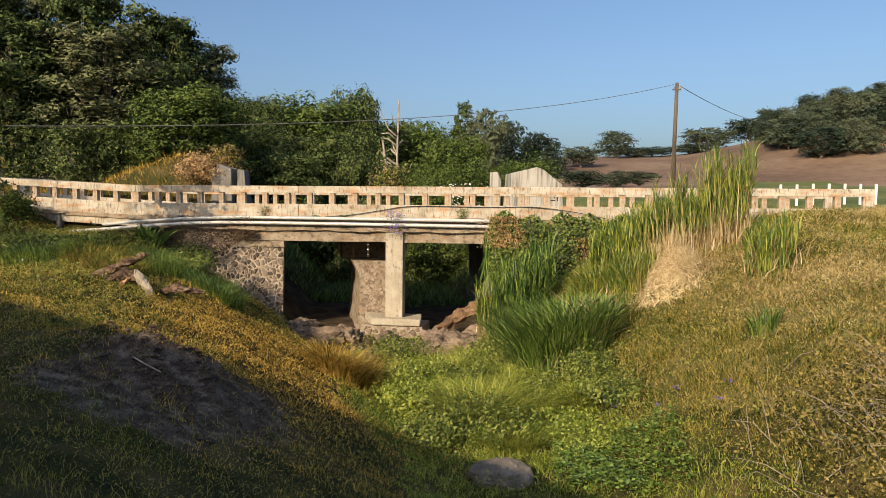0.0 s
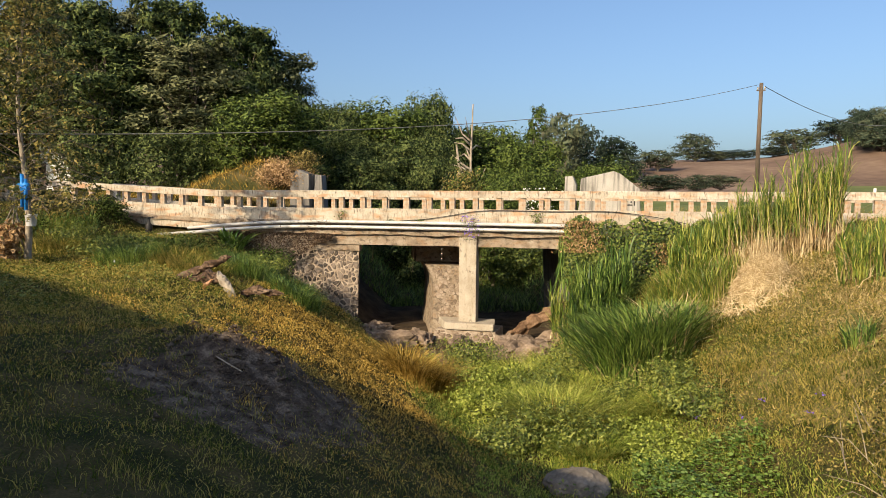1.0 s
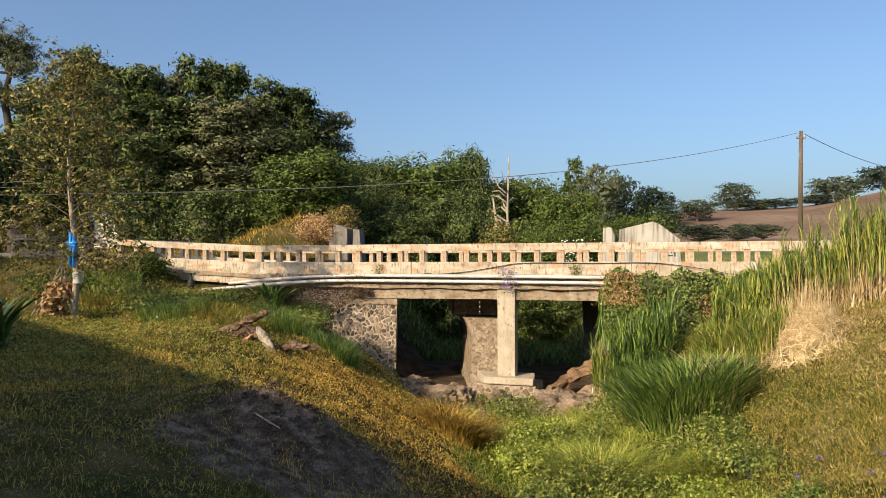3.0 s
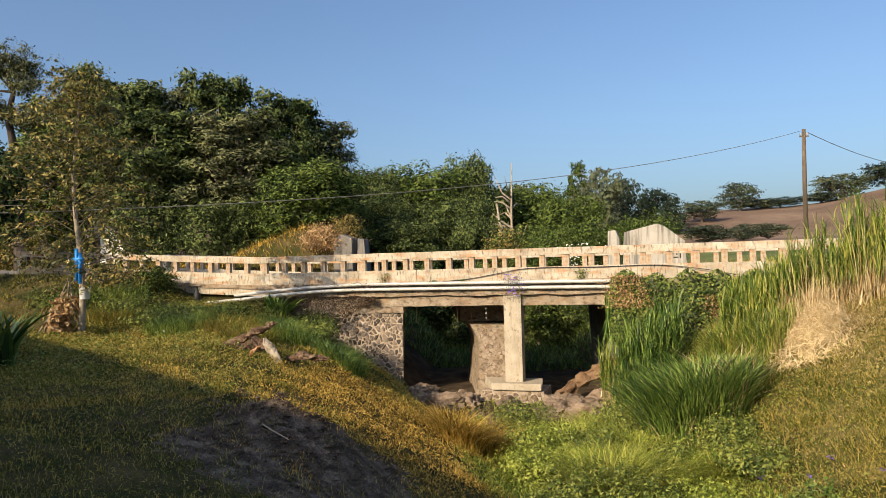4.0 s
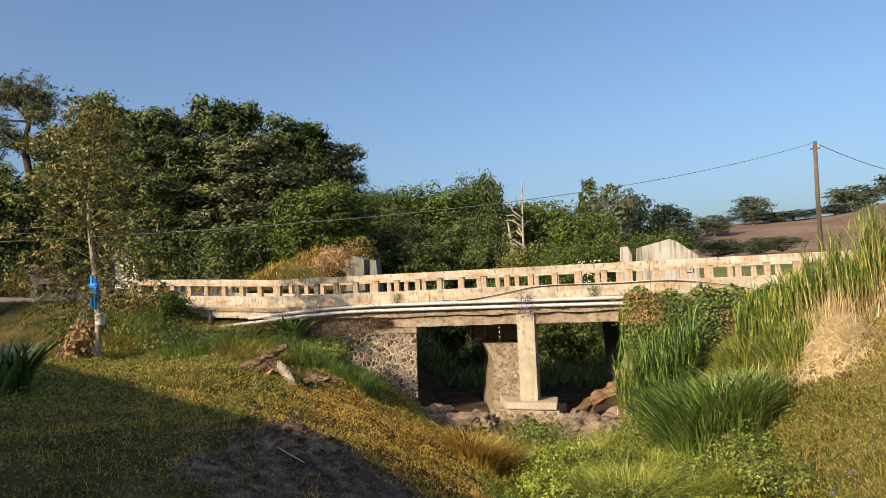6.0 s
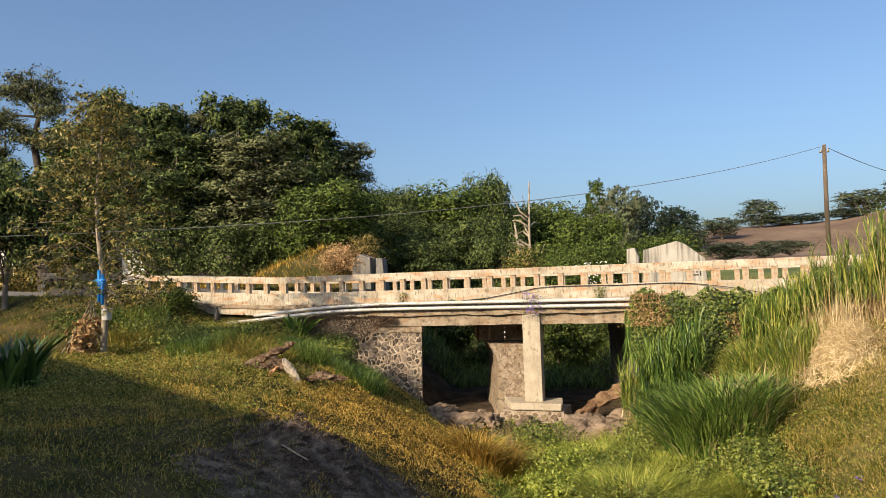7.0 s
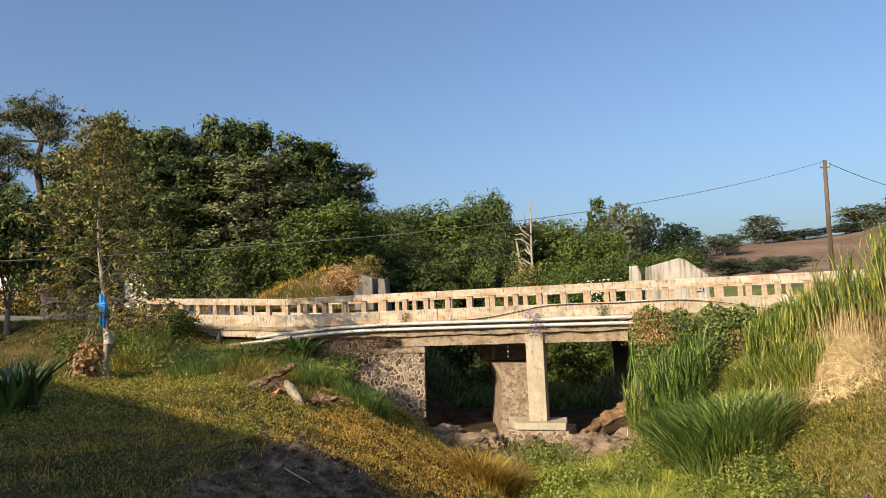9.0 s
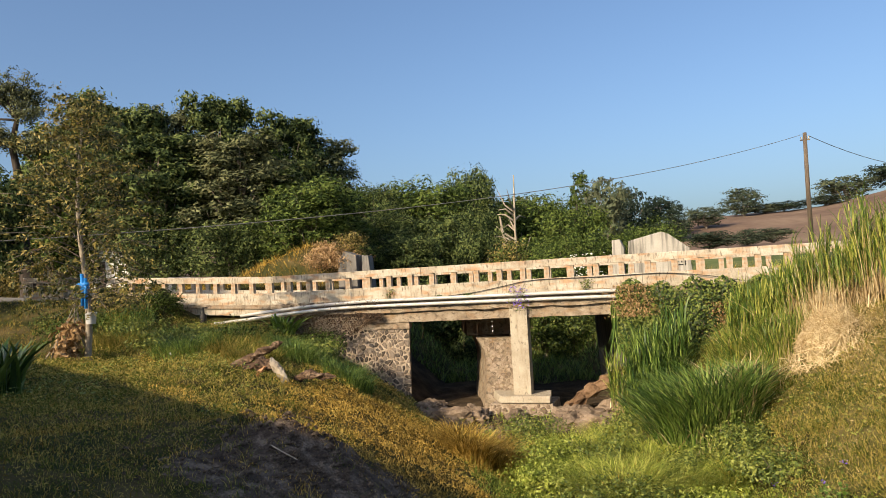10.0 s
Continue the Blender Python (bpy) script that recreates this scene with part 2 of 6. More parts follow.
def leaves(centres, size, seed=0, outward=None, aspect=0.5, hang=0.0, slim=False):
    """Pointed leaves, each a diamond about its stalk-to-tip line, or a slim wedge of one face."""
    r = np.random.default_rng(seed)
    n = len(centres)
    d = r.normal(0, 1, (n, 3))
    d[:, 2] -= hang
    d /= np.linalg.norm(d, axis=1, keepdims=True)
    e = r.normal(0, 1, (n, 3))
    if outward is not None:
        nrm = outward + 0.38 * r.normal(0, 1, (n, 3)) + np.array([0, 0, 0.30])
        nrm /= np.linalg.norm(nrm, axis=1, keepdims=True)
        d -= 0.8 * nrm * (d * nrm).sum(1, keepdims=True)
        d /= np.linalg.norm(d, axis=1, keepdims=True)
        e = np.cross(nrm, d)
    e -= d * (e * d).sum(1, keepdims=True)
    e /= np.linalg.norm(e, axis=1, keepdims=True) + 1e-9
    s = (size * r.uniform(0.6, 1.35, n))[:, None]
    if slim:
        v = np.stack([centres - d * s * 0.45 - e * s * aspect * 0.5, centres - d * s * 0.3 + e * s * aspect * 0.55, centres + d * s * 0.6], 1).reshape(-1, 3)
        return v, [(np.arange(n) * 3)[:, None] + np.array([0, 1, 2])]
    v = np.stack([centres - d * s * 0.5, centres + e * s * aspect * 0.5, centres + d * s * 0.5, centres - e * s * aspect * 0.5], 1).reshape(-1, 3)
    return v, [(np.arange(n) * 4)[:, None] + np.array([0, 1, 2, 3])]


# ---- materials ----
M_GROUND = material("soil_and_turf", [(0.018, 0.022, 0.007), (0.04, 0.042, 0.012), (0.078, 0.062, 0.023), (0.13, 0.095, 0.04)], scale=1.3, rough=0.95, bump=1.0, fine=38.0, bump_dist=0.06, spec=0.1)
M_CONCRETE = stains(stains(stains(material("weathered_concrete", [(0.29, 0.245, 0.18), (0.43, 0.375, 0.285), (0.52, 0.47, 0.38)], scale=1.6, rough=0.9, bump=0.6, fine=22.0), (0.40, 0.20, 0.08), (0.8, 0.8, 2.6), 0.72, 0.50, 0.66), (0.11, 0.085, 0.06), (7.0, 7.0, 2.2), 0.8, 0.55, 0.68), (0.20, 0.165, 0.125), (5.0, 5.0, 0.35), 0.35, 0.5, 0.68)
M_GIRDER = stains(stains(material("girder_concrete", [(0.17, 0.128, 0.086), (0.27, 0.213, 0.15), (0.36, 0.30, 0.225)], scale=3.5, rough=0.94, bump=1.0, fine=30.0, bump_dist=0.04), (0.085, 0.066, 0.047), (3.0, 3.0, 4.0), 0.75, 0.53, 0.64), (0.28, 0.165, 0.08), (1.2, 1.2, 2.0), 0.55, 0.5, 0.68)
M_POST = stains(stains(material("pier_concrete", [(0.33, 0.277, 0.198), (0.41, 0.355, 0.267), (0.48, 0.42, 0.324)], scale=1.8, rough=0.9, bump=0.6, fine=22.0), (0.24, 0.165, 0.09), (4, 4, 0.5), 0.45, 0.52, 0.75), (0.12, 0.10, 0.075), (6, 6, 4), 0.7, 0.58, 0.70)
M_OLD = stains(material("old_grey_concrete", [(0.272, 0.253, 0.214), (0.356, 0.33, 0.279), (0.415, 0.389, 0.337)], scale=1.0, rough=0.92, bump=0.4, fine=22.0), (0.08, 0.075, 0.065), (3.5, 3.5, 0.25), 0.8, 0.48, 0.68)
# darker copy of the old concrete, with shade put into its base colour
M_OLD_SHADED = stains(material("shaded_old_concrete", [(0.10, 0.095, 0.085), (0.16, 0.148, 0.13), (0.21, 0.195, 0.17)], scale=1.0, rough=0.92, bump=0.4, fine=22.0), (0.06, 0.055, 0.05), (3.5, 3.5, 0.25), 0.8, 0.48, 0.68)
M_BRICK = material("plain_brown_plaster", [(0.13, 0.09, 0.06), (0.18, 0.12, 0.08), (0.22, 0.15, 0.10)], scale=1.0, rough=0.95, bump=0.2)
M_MORTAR = stains(material("lime_mortar", [(0.25, 0.19, 0.135), (0.36, 0.29, 0.215), (0.44, 0.375, 0.29)], scale=5.0, rough=0.95, bump=1.0, fine=26.0, bump_dist=0.04), (0.17, 0.125, 0.085), (4, 4, 4), 0.7, 0.48, 0.66)
M_STONE = material("field_stone", [(0.05, 0.042, 0.034), (0.11, 0.089, 0.07), (0.21, 0.168, 0.13)], scale=5.0, rough=0.85, bump=0.9, fine=34.0, object_random=0.55)
M_RUBBLE = material("brown_rubble", [(0.15, 0.112, 0.078), (0.245, 0.19, 0.137), (0.35, 0.28, 0.21)], scale=5.0, rough=0.9, bump=0.7, fine=40.0, object_random=0.6)
M_ROCK = material("stream_rock", [(0.10, 0.072, 0.048), (0.185, 0.135, 0.093), (0.28, 0.212, 0.15)], scale=2.5, rough=0.9, bump=1.0, fine=16.0, object_random=0.25, bump_dist=0.04)
M_GREYROCK = material("grey_boulder", [(0.10, 0.085, 0.068), (0.16, 0.137, 0.11), (0.23, 0.20, 0.165)], scale=3.0, rough=0.9, bump=0.9, fine=22.0)
M_MUD = material("grey_mud", [(0.05, 0.036, 0.027), (0.105, 0.078, 0.058), (0.23, 0.178, 0.132)], scale=5.0, rough=0.97, bump=1.0, fine=40.0, bump_dist=0.05, spec=0.05)
# earth darkened in its colour for the shade under the bridge
M_BED = material("span_shade_earth", [(0.03, 0.022, 0.014), (0.06, 0.044, 0.028), (0.10, 0.072, 0.046)], scale=2.0, rough=0.95, bump=1.0, fine=12.0, bump_dist=0.06, spec=0.1)
M_EARTH = material("orange_earth", [(0.10, 0.06, 0.035), (0.17, 0.105, 0.06), (0.25, 0.16, 0.095)], scale=2.0, rough=0.95, bump=1.0, fine=18.0, bump_dist=0.05, spec=0.1)
M_DIRT = material("bare_earth", [(0.096, 0.061, 0.038), (0.154, 0.096, 0.061), (0.205, 0.134, 0.083)], scale=1.5, rough=0.95, bump=0.8, fine=16.0, bump_dist=0.04)
M_ROAD = material("dusty_road", [(0.136, 0.119, 0.102), (0.187, 0.17, 0.145), (0.255, 0.221, 0.187)], scale=0.8, rough=0.9, bump=0.3, fine=30.0)
M_PVC = stains(material("white_pvc", [(0.422, 0.408, 0.367), (0.49, 0.476, 0.442), (0.517, 0.51, 0.482)], scale=2.0, rough=0.4, bump=0.05, fine=20.0, spec=0.5), (0.16, 0.14, 0.10), (2.0, 6.0, 6.0), 0.6, 0.55, 0.72)
M_BLUE = material("blue_pvc", [(0.015, 0.16, 0.50), (0.02, 0.22, 0.62), (0.03, 0.27, 0.68)], scale=3.0, rough=0.35, bump=0.0, spec=0.5)
M_BUCKET = material("white_bucket", [(0.528, 0.528, 0.528), (0.608, 0.608, 0.6), (0.64, 0.64, 0.632)], scale=4.0, rough=0.45, bump=0.0, spec=0.5)
M_BLACK = material("black_rubber", [(0.015, 0.015, 0.015), (0.025, 0.024, 0.022), (0.04, 0.038, 0.035)], scale=5.0, rough=0.6, bump=0.1)
M_BARK = material("grey_bark", [(0.10, 0.08, 0.06), (0.17, 0.14, 0.11), (0.25, 0.21, 0.17)], scale=3.0, rough=0.95, bump=0.8, fine=18.0, stretch=(1, 1, 0.3))
M_DARKBARK = material("dark_bark", [(0.025, 0.019, 0.014), (0.05, 0.039, 0.03), (0.085, 0.068, 0.052)], scale=3.0, rough=0.95, bump=0.8, fine=18.0, stretch=(1, 1, 0.3))
M_PALEBARK = material("pale_bark", [(0.16, 0.13, 0.09), (0.30, 0.25, 0.185), (0.38, 0.33, 0.25)], scale=4.0, rough=0.9, bump=0.7, fine=25.0)
M_DEADWOOD = stains(material("dead_wood", [(0.05, 0.03, 0.018), (0.105, 0.064, 0.038), (0.23, 0.16, 0.105)], scale=4.0, rough=0.92, bump=1.0, fine=24.0, stretch=(1, 1, 1), bump_dist=0.03), (0.02, 0.014, 0.01), (9, 9, 9), 0.85, 0.5, 0.62)
M_RAWWOOD = material("split_wood", [(0.315, 0.12, 0.045), (0.413, 0.18, 0.075), (0.435, 0.27, 0.15)], scale=3.0, rough=0.85, bump=0.5, fine=22.0)
M_POLE = material("pole_timber", [(0.06, 0.046, 0.032), (0.105, 0.08, 0.058), (0.16, 0.125, 0.09)], scale=3.0, rough=0.9, bump=0.4, fine=20.0, stretch=(1, 1, 0.1))
M_WIRE = material("weathered_cable", [(0.14, 0.135, 0.125), (0.22, 0.21, 0.19)], rough=0.45, bump=0.0)
M_WALLWHITE = material("whitewash", [(0.60, 0.58, 0.54), (0.72, 0.70, 0.66), (0.78, 0.76, 0.72)], scale=1.0, rough=0.9, bump=0.1)
M_ROOF = material("clay_roof", [(0.22, 0.09, 0.05), (0.30, 0.13, 0.08), (0.36, 0.17, 0.10)], scale=2.0, rough=0.9, bump=0.3)
L_DARK = leaf_material("dark_foliage", [(0.017, 0.03, 0.011), (0.060, 0.09, 0.026), (0.155, 0.185, 0.056)], light=0.2, spec=0.12, rough=0.7)
L_MID = leaf_material("green_foliage", [(0.018, 0.032, 0.006), (0.058, 0.092, 0.016), (0.135, 0.175, 0.036)], light=0.18, spec=0.15, rough=0.65)
L_OLIVE = leaf_material("olive_foliage", [(0.035, 0.035, 0.009), (0.125, 0.11, 0.025), (0.33, 0.25, 0.075)], light=0.2, spec=0.2)
L_YOUNG = leaf_material("olive_young_leaves", [(0.036, 0.046, 0.01), (0.11, 0.115, 0.024), (0.30, 0.235, 0.06)], light=0.2, spec=0.3)
L_GREY = leaf_material("grey_green_foliage", [(0.028, 0.036, 0.016), (0.09, 0.10, 0.044), (0.20, 0.205, 0.093)], light=0.22, spec=0.12, rough=0.7)
# leaf colours of the hill trees carry a bluish tint of painted haze
L_FAR = material("haze_tinted_foliage", [(0.022, 0.036, 0.024), (0.055, 0.075, 0.046), (0.115, 0.13, 0.072)], scale=0.6, rough=0.8, bump=0, fine=6.0, spec=0.1, island=0.5, object_random=0.55, through_light=0.12)
L_DRY = leaf_material("dry_leaves", [(0.192, 0.108, 0.042), (0.336, 0.204, 0.084), (0.504, 0.336, 0.168)], rough=0.8, light=0.15)
L_BROWN = leaf_material("reddish_dead_leaves", [(.04,.025,.016),(.09,.055,.033),(.17,.105,.06)], rough=0.85, light=0.2)
L_VINE = leaf_material("vine_leaves", [(0.026, 0.046, 0.01), (0.075, 0.11, 0.02), (0.18, 0.21, 0.042)], light=0.15, spec=0.3)
L_WATER = leaf_material("glossy_water_plant", [(0.08, 0.14, 0.02), (0.15, 0.24, 0.04), (0.26, 0.36, 0.08)], rough=0.25, spec=0.6, light=0.25)
L_STRAP = leaf_material("strap_leaves", [(0.028, 0.06, 0.013), (0.07, 0.125, 0.022), (0.15, 0.21, 0.045)], rough=0.35, spec=0.5, light=0.15)
G_GREEN = leaf_material("lush_grass", [(0.1, 0.15, 0.02), (0.22, 0.29, 0.04), (0.42, 0.44, 0.09)], rough=0.7, spec=0.12, scale=0.8, light=0.3)
G_YELLOW = leaf_material("golden_grass", [(0.17, 0.11, 0.02), (0.40, 0.255, 0.045), (0.66, 0.45, 0.11)], spec=0.1, rough=0.7, scale=0.8, light=0.28)
G_MIX = leaf_material("mixed_grass", [(0.065, 0.09, 0.013), (0.185, 0.185, 0.03), (0.42, 0.33, 0.09)], spec=0.1, rough=0.65, scale=0.8, light=0.27)
G_STRAW = leaf_material("straw", [(0.32, 0.22, 0.095), (0.50, 0.375, 0.19), (0.68, 0.54, 0.31)], rough=0.75, light=0.15)
G_REED = leaf_material("reed_leaves", [(0.07, 0.12, 0.018), (0.17, 0.235, 0.035), (0.38, 0.38, 0.08)], rough=0.5, light=0.22)
G_CLUMP = leaf_material("clump_grass", [(0.035, 0.075, 0.014), (0.105, 0.18, 0.03), (0.25, 0.33, 0.07)], rough=0.45, light=0.22)
L_LIME = leaf_material("yellow_green_leaves", [(.13,.17,.02),(.26,.32,.04),(.42,.46,.09)], light=0.25)
M_STRAWBED = material("packed_straw", [(.30,.21,.09),(.46,.35,.18),(.6,.48,.28)], scale=6.0, rough=0.9, bump=0.9, fine=50.0, stretch=(1, 1, 0.3), bump_dist=0.05)
G_LIME = leaf_material("lime_grass", [(.17,.21,.025),(.33,.38,.05),(.55,.55,.12)], rough=0.6, light=0.3)
G_TAN = leaf_material("tan_dry_grass", [(.26,.19,.07),(.42,.32,.13),(.58,.46,.22)], spec=0.1, rough=0.75, scale=0.8, light=0.2)
L_WEED = leaf_material("small_weed_leaves", [(.07,.10,.018),(.15,.19,.03),(.28,.30,.06)], light=0.22)
M_PURPLE = leaf_material("purple_petals", [(0.10, 0.06, 0.36), (0.18, 0.10, 0.50), (0.28, 0.18, 0.60)], rough=0.6)
M_WHITEFLOWER = leaf_material("white_petals", [(0.5, 0.5, 0.45), (0.65, 0.65, 0.58), (0.75, 0.75, 0.7)], rough=0.7)

# ---- land ----
gx = np.concatenate([-np.geomspace(1400, 32, 34), np.arange(-30, 24.1, 0.22), np.geomspace(25, 1400, 36)])
gy = np.concatenate([-np.geomspace(900, 3, 16), np.arange(-2, 31, 0.22), np.arange(31.5, 60, 0.8), np.geomspace(61, 2200, 46)])
GX, GY = np.meshgrid(gx, gy)
GZ = ground(GX, GY)
nx, ny = len(gx), len(gy)
idx = np.arange(nx * ny).reshape(ny, nx)
quads = np.stack([idx[:-1, :-1], idx[:-1, 1:], idx[1:, 1:], idx[1:, :-1]], -1).reshape(-1, 4)
land = place("ground", fast_mesh("ground", np.stack([GX, GY, GZ], -1).reshape(-1, 3), [quads], True), None)
tagged(land, "grassy stream banks, bare earth and brown ploughed hills", "ground", kind="structure")
M_DRYTURF = material("dry_slope_turf", [(0.07, 0.066, 0.02), (0.12, 0.105, 0.034), (0.19, 0.15, 0.058), (0.28, 0.21, 0.09)], scale=1.1, rough=0.95, bump=1.0, fine=45.0, bump_dist=0.05, spec=0.05)
M_HILL = material("ploughed_hill", [(0.105, 0.066, 0.044), (0.165, 0.108, 0.072), (0.235, 0.165, 0.11)], scale=0.05, rough=0.95, bump=0.3, fine=0.6, bump_dist=0.5)
M_FIELD = material("green_field", [(0.06, 0.075, 0.02), (0.10, 0.125, 0.03), (0.15, 0.155, 0.05)], scale=0.15, rough=0.95, bump=0.3, fine=3.0, bump_dist=0.1)
for m in (M_GROUND, M_HILL, M_FIELD, M_BED, M_MUD, M_DRYTURF):
    land.data.materials.append(m)
cx, cy = (GX[:-1, :-1] + GX[1:, 1:]).ravel() / 2, (GY[:-1, :-1] + GY[1:, 1:]).ravel() / 2
cxc = np.interp(cy, STREAM_Y, STREAM_X)
which = np.zeros(len(cx), int)
which[(cy > 34) & (cx > -4)] = 2
which[(cy > 66 + 6 * np.sin(cx * 0.11) + 50 * smooth((cx - 18) / 10))] = 1
which[(cy > 4) & (cy < 22.4) & (cx - cxc > 3.6 + 0.8 * waves(cx, cy, 0.8, 1.0))] = 5
# ground under and about the spans takes the shade-coloured earth
which[(cy > 20.0) & (cy < 29) & (np.abs(cx - cxc) < 4.4)] = 3
which[(((cx + 4.5) / 1.35) ** 2 + ((cy - 7.9) / 1.9) ** 2 + 0.5 * waves(cx, cy, 2.0, 1.0)) < 1] = 4
land.data.polygons.foreach_set("material_index", which.astype(np.int32))

# ---- bridge ----
BAY, NEAR_Y, FAR_Y = 0.757, 22.3, 26.95
X_JOINT = -13.9


def lift(x):
    """The road climbs gently beyond the joint."""
    s = max(0.0, X_JOINT - x)
    return 0.055 * s * s / (s + 1.0)


bridge = thing("bridge", (0, 0, 0), "short concrete road bridge with rust-stained pierced railings and stone abutment", "bridge", kind="")


def strip(name, xs, y0, y1, z0, z1, mat, parent, label="", rough=0.003):
    """A long beam that follows the road's rise, with slightly worn faces."""
    bm = bmesh.new()
    rings = []
    for x in xs:
        h = lift(x)
        n = [noise.noise(Vector((x * 1.7, k * 3.1 + y0, z0 * 5))) * rough for k in range(4)]
        c = min(0.018, (z1 - z0) * 0.2)
        rings.append([bm.verts.new(p) for p in ((x, y0 + n[0], z0 + h + n[1]), (x, y1, z0 + h), (x, y1, z1 + h - c), (x, y1 - c, z1 + h + n[2]), (x, y0 + c, z1 + h + n[2]), (x, y0 + n[0], z1 + h - c + n[3] * 0.5))])
    for a, b in zip(rings, rings[1:]):
        for k in range(6):
            l = (k + 1) % 6
            bm.faces.new((a[k], a[l], b[l], b[k]))
    bm.faces.new(rings[0][::-1])
    bm.faces.new(rings[-1])
    bmesh.ops.recalc_face_normals(bm, faces=bm.faces[:])
    return part(name, bm, mat, parent, label)


def span(a, b, step=0.25):
    return [a + (b - a) * k / max(1, round((b - a) / step)) for k in range(max(1, round((b - a) / step)) + 1)]


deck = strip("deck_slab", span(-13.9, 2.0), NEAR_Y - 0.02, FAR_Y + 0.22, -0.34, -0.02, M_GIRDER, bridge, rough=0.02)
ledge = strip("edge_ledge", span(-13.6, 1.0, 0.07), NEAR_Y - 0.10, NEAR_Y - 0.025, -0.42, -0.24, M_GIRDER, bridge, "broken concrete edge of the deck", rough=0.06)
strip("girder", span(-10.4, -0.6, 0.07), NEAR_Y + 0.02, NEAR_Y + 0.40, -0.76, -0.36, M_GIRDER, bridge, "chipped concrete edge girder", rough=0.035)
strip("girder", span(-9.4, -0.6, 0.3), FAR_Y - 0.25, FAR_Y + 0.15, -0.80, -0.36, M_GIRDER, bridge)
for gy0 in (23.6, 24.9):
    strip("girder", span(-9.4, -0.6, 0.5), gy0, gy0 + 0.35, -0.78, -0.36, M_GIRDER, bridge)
for side_y, far in ((NEAR_Y, False), (FAR_Y, True)):
    first, last = (-25.2, 9.0) if not far else (-22.0, 9.5)
    pieces = [first, X_JOINT, -8.2, -1.2, last]
    for a, b in zip(pieces, pieces[1:]):
        strip("top_rail", span(a + 0.006, b - 0.006), side_y - 0.02, side_y + 0.20, 0.79, 1.01, M_CONCRETE, bridge)
        strip("parapet_wall", span(a + 0.008, b - 0.008), side_y, side_y + 0.18, 0.0 if a > -15 else -0.35, 0.43, M_CONCRETE, bridge)
    strip("kerb_foot", span(first, last, 0.4), side_y - 0.05, side_y + 0.26, -0.12, 0.02, M_GIRDER, bridge, rough=0.025)
    shared = None
    start = X_JOINT if not far else -7.1
    for k in range(-40, 40):
        px = start + k * BAY
        if not first + 0.05 < px < last - 0.05:
            continue
        if shared is None:
            bm = box(-0.085, 0.085, 0.012, 0.168, 0.40, 0.82, 0.012)
            ob = part("baluster", bm, M_CONCRETE, bridge)
            shared = ob.data
        else:
            ob = place("baluster", shared, None, bridge)
        ob.location = (px, side_y, lift(px))
    for px in (first + 0.1, last - 0.1):
        part("end_post", box(px - 0.12, px + 0.12, side_y - 0.03, side_y + 0.21, -0.1 + lift(px), 1.0 + lift(px), 0.015), M_CONCRETE, bridge)

def skew(bm, y0=22.4, slope=-0.38):
    """The stream passes under the bridge at a slant."""
    for v in bm.verts:
        v.co.x += slope * (v.co.y - y0)
    return bm


# pier: column, stone wall, cap and footing
bm = box(-5.30, -4.74, 22.24, 22.66, -3.2, -0.40, 0.02)
part("pier_column", bm, M_POST, bridge, "pale concrete column with hairline cracks")
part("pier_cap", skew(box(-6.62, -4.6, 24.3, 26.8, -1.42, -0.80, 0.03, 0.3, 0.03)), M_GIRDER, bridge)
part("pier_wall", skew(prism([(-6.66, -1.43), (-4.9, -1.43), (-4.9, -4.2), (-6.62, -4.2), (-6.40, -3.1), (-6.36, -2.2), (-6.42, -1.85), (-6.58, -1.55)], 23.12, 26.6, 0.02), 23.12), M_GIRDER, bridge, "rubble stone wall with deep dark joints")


def footing():
    bm = bmesh.new()
    outline = [(-6.2, 23.1), (-5.75, 22.05), (-5.62, 21.9), (-4.12, 21.9), (-4.1, 22.0), (-4.3, 23.1)]
    lo = [bm.verts.new((x, y, -3.36)) for x, y in outline]
    hi = [bm.verts.new((x + 0.02, y + 0.02, -3.14)) for x, y in outline]
    bm.faces.new(lo[::-1])
    bm.faces.new(hi)
    for i in range(len(outline)):
        j = (i + 1) % len(outline)
        bm.faces.new((lo[i], lo[j], hi[j], hi[i]))
    bmesh.ops.recalc_face_normals(bm, faces=bm.faces[:])
    bmesh.ops.bevel(bm, geom=bm.edges[:], offset=0.035, segments=2, affect="EDGES", profile=0.6)
    return bm


part("footing_slab", footing(), M_POST, bridge, "worn pale concrete footing slab")
base_block = part("footing_base", prism([(-6.0, -3.37), (-4.05, -3.37), (-4.0, -4.4), (-6.3, -4.4)], 21.98, 23.3, 0.03), M_MORTAR, bridge)
abutment = part("abutment", skew(prism([(-13.2, -0.40), (-8.74, -0.40), (-8.80, -4.3), (-13.2, -4.3)], 22.42, 27.1, 0.02)), M_MORTAR, bridge, "mortared field-stone abutment")
# shade under the span is in this abutment's dark colour
right_abutment = part("abutment", skew(prism([(-1.5, -0.40), (6.0, -0.40), (6.0, -4.3), (-1.3, -4.3)], 22.45, 27.1, 0.02)), M_OLD_SHADED, bridge)
part("quoin_cap", box(-9.9, -8.72, 22.36, 22.60, -0.98, -0.77, 0.02, 0.2, 0.03), M_GIRDER, bridge)

# road surface
bm = bmesh.new()
prev = None
for x in span(-70, 70, 1.0):
    a, b = bm.verts.new((x, NEAR_Y + 0.19, 0.004 + lift(x))), bm.verts.new((x, FAR_Y - 0.01, 0.004 + lift(x)))
    if prev:
        bm.faces.new((prev[0], a, b, prev[1]))
    prev = (a, b)
